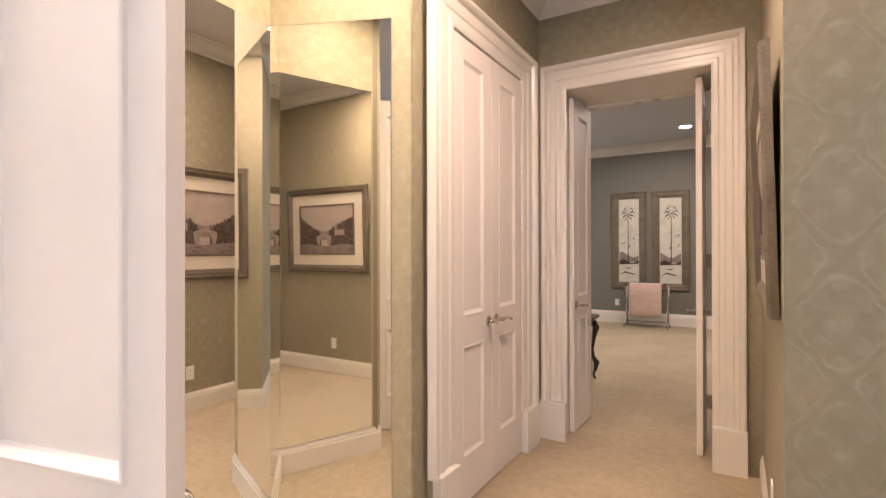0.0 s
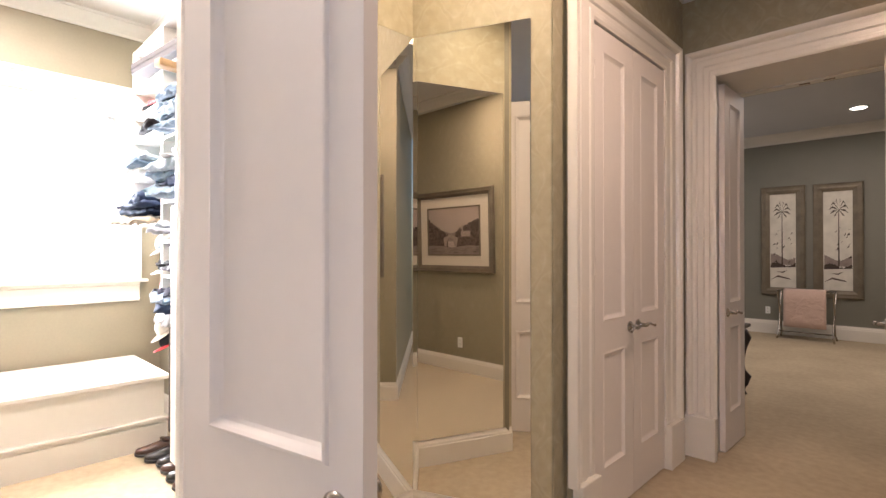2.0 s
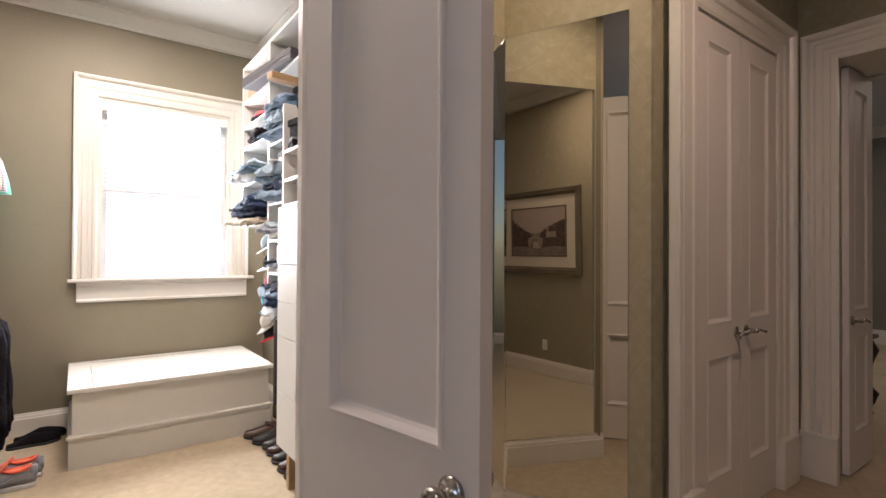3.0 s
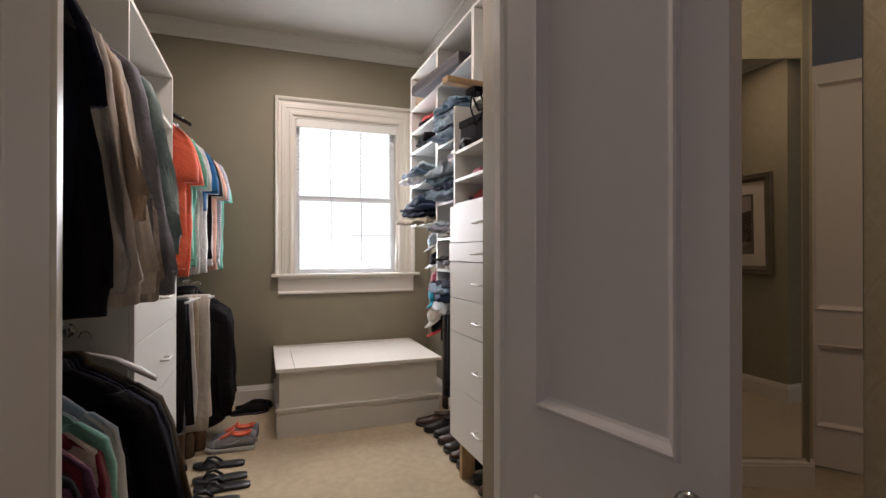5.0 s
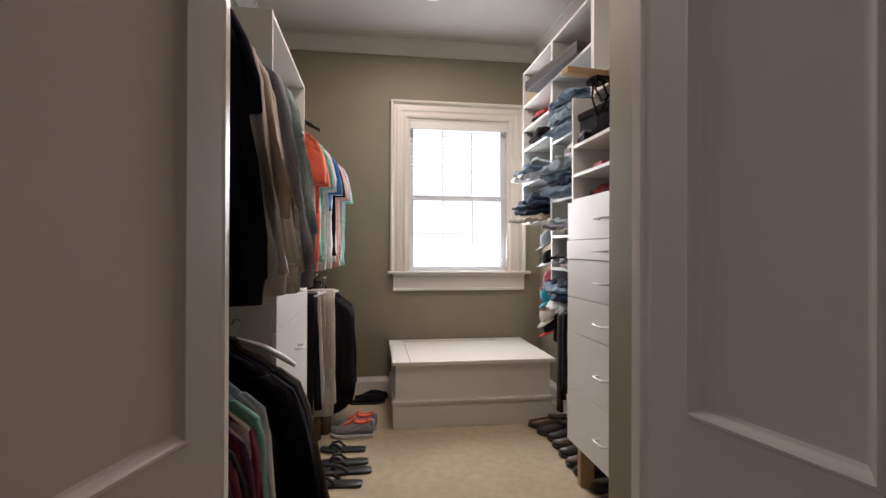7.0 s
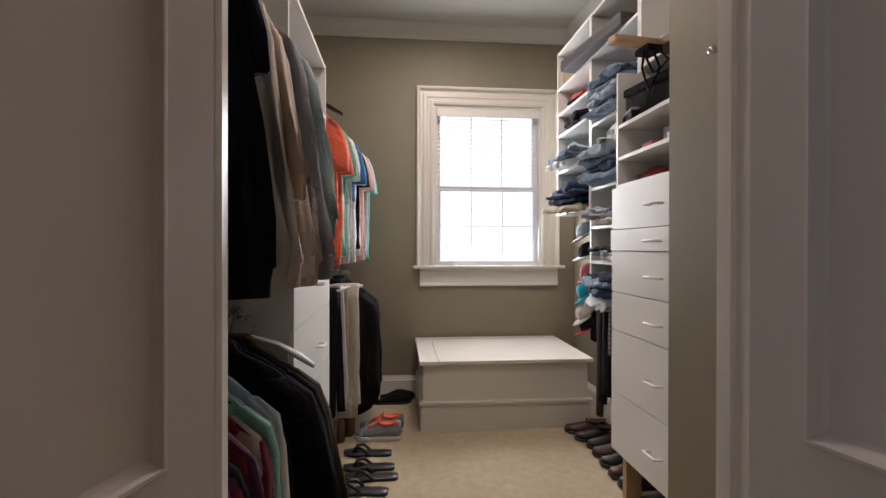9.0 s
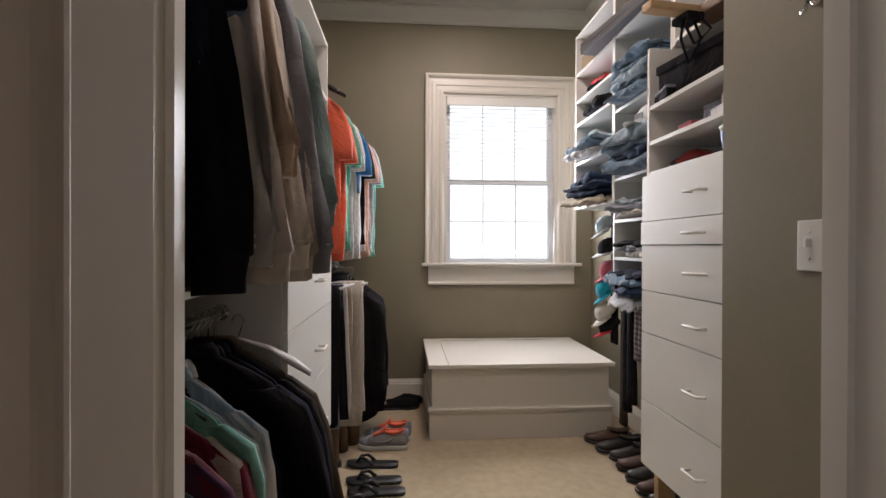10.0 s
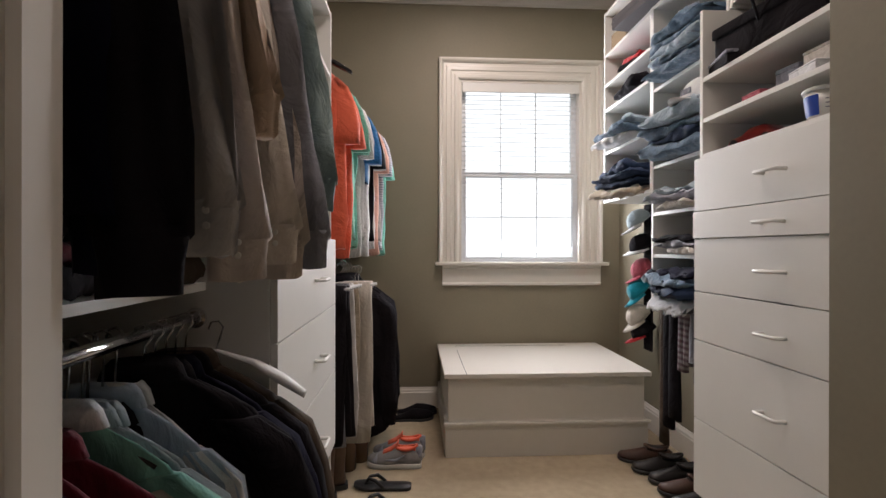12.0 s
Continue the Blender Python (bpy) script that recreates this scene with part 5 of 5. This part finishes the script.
        for s in (-1, 1):
            bm = bmesh.new()
            tube(bm, [(-0.06, s * 0.0375, z0 + 0.048), (-0.01, s * 0.041, z0 + 0.022), (0.05, s * 0.045, z0 + 0.026)], [0.002, 0.008, 0.003], 6)
            part("side_stripe", bm, C["slate"], t, "dark curved side stripe", True)
    return t


RUN = mat("grey_running_mesh", (0.24, 0.235, 0.24), 0.8, grain=0.2, scale=160, bump=0.3)
SOLEW = mat("pale_rubber_sole", (0.55, 0.55, 0.53), 0.6)
LEATH = mat("black_shoe_leather", (0.016, 0.013, 0.012), 0.35, grain=0.2)
BROWNL = mat("dark_brown_leather", (0.06, 0.028, 0.018), 0.4, grain=0.2)
shoe((-5.64, 0.60, 0), -92, "sneaker", RUN, "grey running shoe with coral lining and pale sole", "pair of running shoes", 0.30, SOLEW, C["coral"])
shoe((-5.77, 0.62, 0), -88, "sneaker", RUN, "grey running shoe with coral lining beside its pair", "pair of running shoes", 0.30, SOLEW, C["coral"])
for i, (x, y, a) in enumerate([(-5.40, 0.55, -94), (-5.20, 0.57, -88), (-5.08, 0.59, -90), (-4.93, 0.54, -97)]):
    shoe((x, y, 0), a, "flip", BLACKPL, "black rubber flip-flop on the carpet", "row of flip-flops", 0.29)
shoe((-6.38, 0.70, 0), 92, "slipper", C["black"], "black slipper by the bench", "pair of slippers", 0.29)
shoe((-6.50, 0.73, 0), 86, "slipper", C["black"], "black slipper near the window wall", "pair of slippers", 0.29)
for i, (x, y, a, mm, lab) in enumerate([(-5.63, 2.02, -100, BROWNL, "dark brown loafer by the bench"), (-5.50, 2.04, -92, LEATH, "black leather shoe on the carpet"), (-5.38, 2.07, -88, LEATH, "black leather lace-up shoe"), (-5.25, 2.06, -94, BROWNL, "dark brown leather shoe"), (-5.12, 2.05, -90, LEATH, "worn black leather shoe"), (-4.99, 2.04, -86, BROWNL, "brown leather lace-up shoe"), (-4.86, 2.04, -92, LEATH, "black shoe beside the drawer tower"),
                                     (-4.66, 2.05, -90, LEATH, "black shoe under the drawer tower"), (-4.53, 2.03, -84, BROWNL, "brown shoe under the drawer tower"), (-4.35, 1.98, -88, BROWNL, "tan brown shoe under the drawer tower")]):
    shoe((x, y, 0), a, "dress", mm, lab, "row of dress shoes", 0.30)
for i, (x, y) in enumerate(((-5.73, 0.40), (-5.62, 0.345))):
    j = thing("glass_jar", (x, y, 0), 0, "brown glass jar with a metal lid on the carpet", "jar", "jars on the closet floor")
    bm = bmesh.new(); turned(bm, [(0.040, 0), (0.046, 0.006), (0.047, 0.125), (0.034, 0.150), (0.034, 0.160)], None, 20)
    part("body", bm, mat("brown_jar_glass", (0.10, 0.055, 0.03), 0.12), j, "", True)
    bm = bmesh.new(); turned(bm, [(0.037, 0.158), (0.038, 0.182), (0.034, 0.186)], None, 20)
    part("lid", bm, NICKEL, j, "dull metal lid", True)
for k, (x, y) in enumerate(((-5.40, 0.24), (-5.30, 0.20))):
    b = thing("leather_boot", (x, y, 0), -80, "tall brown leather boot under trousers", "boot", "pair of brown boots")
    bm = bmesh.new(); sole(bm, 0.27, 0.095, 0.022); part("sole", bm, BLACKPL, b, "dark heel and sole")
    bm = bmesh.new()
    sweep(bm, [[(cx + rx * math.cos(2 * math.pi * q / 16), ry * math.sin(2 * math.pi * q / 16), z) for q in range(16)] for cx, rx, ry, z in ((-0.0, 0.125, 0.042, 0.022), (-0.01, 0.115, 0.044, 0.045), (-0.045, 0.075, 0.042, 0.075), (-0.065, 0.055, 0.042, 0.11), (-0.07, 0.055, 0.046, 0.20), (-0.07, 0.060, 0.050, 0.27))])
    part("upper", bm, mat("brown_boot_leather", (0.11, 0.06, 0.035), 0.5, grain=0.2), b, "", True)


# switch, hook, outlets, lights
sw = thing("light_switch", (-3.64, 1.645, 1.245), 0, "white toggle light switch plate on the olive wall", "switch")
bm = bmesh.new(); box(bm, -0.036, 0.036, -0.006, 0, -0.058, 0.058, 0.0025); part("plate", bm, WHITEPL, sw)
bm = bmesh.new(); box(bm, -0.005, 0.005, -0.018, -0.006, -0.004, 0.016, 0.002); part("toggle", bm, WHITEPL, sw, "small white toggle")
for z in (-0.030, 0.030):
    bm = bmesh.new()
    turned(bm, [(0.0032, 0.0), (0.0030, 0.0012)], pose(0, -0.006, z, 90), 8)
    part("screw", bm, NICKEL, sw, "small screw")
hk = thing("coat_hook", (-3.63, 1.645, 1.80), 0, "chrome coat hook with a ball end on the wall", "hook")
bm = bmesh.new(); turned(bm, [(0.018, 0), (0.019, 0.004), (0.010, 0.010)], pose(0, 0, 0, 90), 14); part("rose", bm, CHROME, hk, "", True)
bm = bmesh.new(); tube(bm, [(0, -0.005, 0), (0, -0.04, 0.002), (0, -0.058, 0.004)], 0.0055, 8); tube(bm, [(0, -0.02, 0), (0, -0.03, -0.03), (0, -0.038, -0.036)], 0.005, 8); part("arm", bm, CHROME, hk, "", True)
bm = bmesh.new(); bmesh.ops.create_uvsphere(bm, u_segments=14, v_segments=8, radius=0.013, matrix=pose(0, -0.065, 0.004)); part("ball", bm, CHROME, hk, "polished ball end", True)


def outlet(place, turn, label):
    t = thing("wall_outlet", place, turn, label, "outlet", "wall outlets")
    bm = bmesh.new(); box(bm, -0.035, 0.035, -0.006, 0, -0.057, 0.057, 0.002); part("plate", bm, WHITEPL, t)
    for z in (-0.020, 0.020):
        bm = bmesh.new(); turned(bm, [(0.016, 0), (0.016, 0.0015)], pose(0, -0.006, z, 90), 16); f = part("socket", bm, WHITEPL, t, "round socket face")
        for x in (-0.006, 0.006):
            boxpart("slot", (x - 0.001, x + 0.001, -0.0082, -0.0076, z - 0.002, z + 0.006), DARKGAP, f, "dark slot")


outlet((RX, 3.47, 0.32), -90, "white duplex outlet low on the olive wallpaper")
outlet((-3.83, 10.5, 0.375), 0, "white outlet on the grey green far wall")


def downlight(x, y, z, r, label, strength):
    t = thing("recessed_ceiling_light", (x, y, z), 0, label, "ceiling light", "recessed ceiling lights")
    bm = bmesh.new(); turned(bm, [(r, -0.006), (r + 0.018, -0.005), (r + 0.020, 0.0)], None, 24); part("trim_ring", bm, WHITEPL, t, "white trim ring", True)
    bm = bmesh.new(); turned(bm, [(r - 0.004, -0.0085), (r - 0.006, -0.0065)], None, 24); part("lens", bm, emission("lit_lamp_lens", (1, 0.93, 0.82), strength), t, "glowing lens")


downlight(-5.75, 1.17, CZ, 0.08, "lit recessed light in the closet ceiling", 12)
downlight(-2.60, 9.40, 3.22, 0.09, "lit recessed light in the far room ceiling", 12)

# ---------- pictures and the far room ----------
def framed(name, place, turn, tilt, w, h, rim, mat_w, painting, label, category="picture", group="", depth=0.035):
    """A framed picture, its back at y = 0 and its face towards -y; the frame's foot at the origin."""
    t = thing(name, place, turn, label, category, group)
    t.rotation_euler = (radians(tilt), 0, radians(turn))
    bm = bmesh.new()
    prof = [(0, 0), (0, depth * 0.7), (rim * 0.12, depth), (rim * 0.40, depth * 0.85), (rim * 0.55, depth * 0.95), (rim * 0.85, depth * 0.55), (rim, depth * 0.40), (rim, 0)]
    corners = [lambda u, v: (u - w / 2, -v, u), lambda u, v: (w / 2 - u, -v, u), lambda u, v: (w / 2 - u, -v, h - u), lambda u, v: (u - w / 2, -v, h - u)]
    rows = [[bm.verts.new(f(u, v)) for u, v in prof] for f in corners]
    for i in range(4):
        a, b = rows[i], rows[(i + 1) % 4]
        for k in range(len(prof)):
            bm.faces.new((a[k], a[(k + 1) % len(prof)], b[(k + 1) % len(prof)], b[k]))
    part("frame", bm, GILT, t, "carved bronze picture frame")
    if mat_w:
        boxpart("mat_board", (-w / 2 + rim, w / 2 - rim, -0.010, -0.002, rim, h - rim), MAT_BOARD, t, "cream mat board")
        a = rim + mat_w
        bm = bmesh.new()
        pr = [(0, 0.010), (0, 0.016), (0.018, 0.016), (0.018, 0.010)]
        fs = [lambda u, v: (a + u - w / 2, -v, a + u), lambda u, v: (w / 2 - a - u, -v, a + u), lambda u, v: (w / 2 - a - u, -v, h - a - u), lambda u, v: (a + u - w / 2, -v, h - a - u)]
        rows = [[bm.verts.new(f(u, v)) for u, v in pr] for f in fs]
        for i in range(4):
            p, q = rows[i], rows[(i + 1) % 4]
            for k in range(4):
                bm.faces.new((p[k], p[(k + 1) % 4], q[(k + 1) % 4], q[k]))
        part("inner_frame", bm, GILT, t, "thin dark inner fillet")
        rim = a + 0.018
    painting(t, -w / 2 + rim, w / 2 - rim, rim, h - rim)
    return t


def sheet(bm, pts, y):
    bm.faces.new([bm.verts.new((x, y, z)) for x, z in pts])


INK = mat("sepia_ink_dark", (0.055, 0.038, 0.030), 0.8, grain=0.5, scale=40)
INKM = mat("sepia_ink_mid", (0.10, 0.072, 0.06), 0.8, grain=0.5, scale=35)
INKL = mat("sepia_ink_light", (0.24, 0.19, 0.165), 0.8, grain=0.3, scale=18)
PAPERM = mat("sepia_sky", (0.42, 0.345, 0.30), 0.8, grain=0.15, scale=9)


STONEM = mat("sepia_stone", (0.29, 0.235, 0.20), 0.8, grain=0.3, scale=30)


def ragged(x0, x1, f, seed, n=40, amp=0.012):
    return [(x0 + (x1 - x0) * i / n, f(i / n) + amp * noise.noise(Vector((i * 0.55, seed, 0)))) for i in range(n + 1)]


def bridge_scene(t, x0, x1, z0, z1):
    w, h = x1 - x0, z1 - z0
    bm = bmesh.new(); sheet(bm, [(x0, z0), (x1, z0), (x1, z1), (x0, z1)], -0.0108); part("sky", bm, PAPERM, t, "pale sepia sky")
    X, Z = lambda u: x0 + w * u, lambda v: z0 + h * v
    bm = bmesh.new(); sheet(bm, [(X(0.02), Z(0.28))] + ragged(X(0.02), X(0.98), lambda f: Z(0.46 + 0.28 * abs(f - 0.47)), 1) + [(X(0.98), Z(0.28))], -0.0112); part("far_hills", bm, INKL, t, "hazy hills")
    for s, e0, e1, sd, nm in ((0, 0.0, 0.40, 2, "left_trees"), (1, 0.55, 1.0, 3, "right_trees")):
        bm = bmesh.new()
        fn = (lambda f: Z(0.80 - 0.36 * f ** 0.8)) if s == 0 else (lambda f: Z(0.46 + 0.30 * f ** 0.7))
        sheet(bm, [(X(e0), Z(0.10))] + ragged(X(e0), X(e1), fn, sd, amp=0.055) + [(X(e1), Z(0.14))], -0.0116); part(nm, bm, INKM, t, "sepia trees")
        bm = bmesh.new()
        r = random.Random(sd)
        for i in range(170):
            f = r.random()
            cx, top = e0 + (e1 - e0) * f, (0.78 - 0.36 * f ** 0.8) if s == 0 else (0.42 + 0.30 * f ** 0.7)
            cz = 0.14 + (top - 0.16) * r.random()
            q = 0.006 + 0.012 * r.random()
            sheet(bm, [(X(cx) + w * q * math.cos(a) * (0.7 + 0.5 * r.random()), Z(cz) + h * q * 1.3 * math.sin(a) * (0.7 + 0.5 * r.random())) for a in [k * math.pi / 3.5 for k in range(7)]], -0.0118 - 0.000002 * i)
        tagged(part("foliage", bm, INK, t, "dark foliage dabs"), kind="stuff")
    bm = bmesh.new(); sheet(bm, [(X(0.0), Z(0.0)), (X(1), Z(0.0)), (X(1), Z(0.17))] + ragged(X(1), X(0), lambda f: Z(0.17 + 0.02 * math.sin(f * 9)), 5, amp=0.006) + [(X(0), Z(0.17))], -0.0122); part("water", bm, INKL, t, "dim water")
    bm = bmesh.new()
    arch = [(X(0.45 + 0.075 * math.cos(a)), Z(0.17 + 0.20 * math.sin(a))) for a in [math.pi * (1 - k / 12) for k in range(13)]]
    sheet(bm, [(X(0.33), Z(0.17))] + arch + [(X(0.58), Z(0.17)), (X(0.60), Z(0.36)), (X(0.45), Z(0.43)), (X(0.31), Z(0.36))], -0.0126); part("bridge", bm, STONEM, t, "pale stone bridge with one arch")
    bm = bmesh.new(); box(bm, X(0.68), X(0.70), -0.0134, -0.0128, Z(0.42), Z(0.66)); box(bm, X(0.66), X(0.84), -0.0133, -0.0128, Z(0.38), Z(0.50)); part("tower", bm, STONEM, t, "pale building with a tower")
    r = random.Random(8)
    bm = bmesh.new()
    for i in range(26):
        cx, cz = r.random(), 0.02 + 0.13 * r.random()
        ww = 0.02 + 0.08 * r.random()
        cx = min(cx, 1 - ww)
        box(bm, X(cx), X(cx + ww), -0.0131 - 0.00002 * i, -0.0124, Z(cz), Z(cz + 0.008))
    tagged(part("ripple", bm, INKM, t, "dark ripples"), kind="stuff")


def palm_scene(seed):
    def paint(t, x0, x1, z0, z1):
        w, h = x1 - x0, z1 - z0
        X, Z = lambda u: x0 + w * u, lambda v: z0 + h * v
        r = random.Random(seed)
        bm = bmesh.new(); sheet(bm, [(x0, z0), (x1, z0), (x1, z1), (x0, z1)], -0.006); part("ground_colour", bm, mat("aged_print_paper", (0.62, 0.58, 0.50), 0.8, grain=0.2, scale=7), t, "pale aged print ground")
        bm = bmesh.new()
        sheet(bm, [(X(0.03), Z(0.24))] + ragged(X(0.03), X(0.97), lambda f: Z(0.33 + 0.03 * math.sin(5 * f + seed)), seed, amp=0.025) + [(X(0.97), Z(0.24))], -0.0065)
        part("far_bank", bm, INKL, t, "grey distant bank")
        bm = bmesh.new()
        cx = 0.5 + 0.06 * (seed - 1.5)
        sheet(bm, [(X(cx - 0.025), Z(0.24)), (X(cx + 0.03), Z(0.24)), (X(cx + 0.015), Z(0.82)), (X(cx - 0.01), Z(0.82))], -0.007)
        for k in range(11):
            a = k * 2 * math.pi / 11 + 0.2
            tx, tz = cx + 0.36 * math.cos(a), 0.82 + 0.075 * math.sin(a) - 0.015
            mx, mz = cx + 0.22 * math.cos(a), 0.82 + 0.085 * math.sin(a) + 0.015
            sheet(bm, [(X(cx), Z(0.815)), (X(mx), Z(mz - 0.008)), (X(tx), Z(tz)), (X(mx), Z(mz + 0.012))], -0.0071 - 0.00003 * k)
        for k in range(16):
            bx, bz = r.uniform(0.08, 0.88), r.uniform(0.26, 0.62)
            sheet(bm, [(X(bx), Z(bz)), (X(bx + 0.12 * r.random() + 0.02), Z(bz + 0.01)), (X(bx + 0.09), Z(bz + 0.030 * r.random() + 0.01))], -0.0076 - 0.00003 * k)
        sheet(bm, [(X(0.02), Z(0.21))] + ragged(X(0.02), X(0.98), lambda f: Z(0.25 + 0.02 * math.sin(7 * f)), seed + 5, amp=0.03) + [(X(0.98), Z(0.22))], -0.0083)
        part("palm_tree", bm, INK, t, "grey inked palm and shrubs")
        bm = bmesh.new()
        sheet(bm, [(X(0.02), Z(0.08)), (X(0.3), Z(0.13)), (X(0.75), Z(0.10)), (X(0.8), Z(0.085)), (X(0.3), Z(0.11))], -0.0065)
        sheet(bm, [(X(0.25), Z(0.17)), (X(0.5), Z(0.155)), (X(0.7), Z(0.19)), (X(0.5), Z(0.17))], -0.0066)
        part("shore", bm, INKM, t, "grey shore strokes")
    return paint


framed("landscape_picture", (RX - 0.004, 3.56, 1.10), -90, 1.5, 1.18, 0.92, 0.075, 0.11, bridge_scene, "large bronze-framed sepia print of an arched bridge")
pg = "pair of tall palm pictures"
framed("palm_picture", (-3.62, 10.495, 0.63), 0, 0.4, 0.60, 1.75, 0.125, 0, palm_scene(1), "tall bronze-framed print of a palm tree", group=pg)
framed("palm_picture", (-2.925, 10.495, 0.62), 0, 0.4, 0.60, 1.75, 0.125, 0, palm_scene(2), "tall bronze-framed palm print beside another", group=pg)

rackt = thing("luggage_rack", (-3.27, 10.15, 0), 0, "folding metal luggage rack draped with pale pink cloth", "rack")
for s in (-1, 1):
    bm = bmesh.new()
    tube(bm, [(s * 0.35, 0.16, 0.0), (s * 0.33, 0.12, 0.08), (s * 0.335, 0.0, 0.40), (s * 0.34, -0.12, 0.70), (s * 0.345, -0.15, 0.745)], 0.013, 8)
    part("leg", bm, NICKEL, rackt, "curved metal leg", True)
    bm = bmesh.new()
    tube(bm, [(s * 0.35, -0.17, 0.0), (s * 0.33, -0.12, 0.09), (s * 0.335, 0.0, 0.38), (s * 0.34, 0.12, 0.68), (s * 0.345, 0.15, 0.735)], 0.013, 8)
    part("leg", bm, NICKEL, rackt, "curved metal leg", True)
for y, z in ((-0.15, 0.74), (0.15, 0.735), (0.0, 0.10)):
    bm = bmesh.new()
    tube(bm, [(-0.335, y, z), (0.335, y, z)], 0.010, 8)
    part("crossbar", bm, NICKEL, rackt, "slim metal crossbar", True)
bm = bmesh.new()
rows = []
for y, z in ((0.155, 0.70), (0.15, 0.755), (0.0, 0.765), (-0.15, 0.762), (-0.172, 0.745), (-0.180, 0.60), (-0.178, 0.45), (-0.182, 0.30), (-0.178, 0.20)):
    rows.append([(x, y + 0.004 * math.sin(x * 40), z + dz) for dz in (0,) for x in [-0.26 + 0.52 * k / 12 for k in range(13)]] + [(x, y + 0.008 + 0.004 * math.sin(x * 40), z - 0.006) for x in [0.26 - 0.52 * k / 12 for k in range(13)]])
sweep(bm, rows)
part("cloth", bm, cloth("pale_pink_cloth", (0.55, 0.40, 0.33)), rackt, "pale pink draped cloth", True)
table = thing("carved_side_table", (-3.50, 5.95, 0), 0, "dark carved wooden side table with scrolled legs", "table")
bm = bmesh.new(); box(bm, -0.30, 0.34, -0.22, 0.35, 0.63, 0.66, 0.008); part("tabletop", bm, DARKWOOD, table)
bm = bmesh.new(); box(bm, -0.26, 0.30, -0.19, 0.31, 0.545, 0.629, 0.01); part("apron", bm, DARKWOOD, table, "carved apron")
bm = bmesh.new(); box(bm, -0.24, 0.28, -0.17, 0.29, 0.165, 0.195, 0.008); part("lower_shelf", bm, DARKWOOD, table, "lower shelf")
for x in (-0.24, 0.29):
    for y in (-0.17, 0.29):
        bm = bmesh.new()
        k = 1 if x > 0 else -1
        tube(bm, [(x, y, 0.60), (x + 0.03 * k, y, 0.53), (x + 0.008 * k, y, 0.44), (x - 0.01 * k, y, 0.30), (x, y, 0.22), (x + 0.035 * k, y, 0.17), (x + 0.02 * k, y, 0.10), (x, y, 0.045), (x + 0.02 * k, y, 0.0)], [0.030, 0.036, 0.022, 0.014, 0.020, 0.032, 0.020, 0.011, 0.014], 10)
        part("leg", bm, DARKWOOD, table, "scrolled carved leg", True)

# knob of the open closet leaf
knob = structure(thing("door_knob", (-2.735, 1.4622, 0.885), 11.5), "satin nickel knob on the open closet door", "door knob")
for s, m in ((-1, pose(0, -0.0, 0, 90)), (1, pose(0, 0.037, 0, -90))):
    bm = bmesh.new()
    turned(bm, [(0.030, 0.0), (0.031, 0.004), (0.024, 0.008), (0.011, 0.014), (0.010, 0.030), (0.020, 0.036), (0.027, 0.046), (0.026, 0.056), (0.016, 0.063)], m, 20)
    part("knob", bm, NICKEL, knob, "", True)
# stop strip and ball catches in the passage head
bm = bmesh.new()
box(bm, -2.984, -2.056, 4.925, 4.995, 2.438, 2.449, 0.002)
structure(part("head_stop", bm, TRIM), "cream gloss stop strip under the passage head", "door jamb")
for x in (-2.56, -2.43):
    k = structure(thing("ball_catch", (x, 4.962, 2.4375)), "brass ball catch plate in the door head", "catch")
    boxpart("plate", (-0.03, 0.03, -0.012, 0.012, -0.003, 0.0), NICKEL, k, "", 0.001)
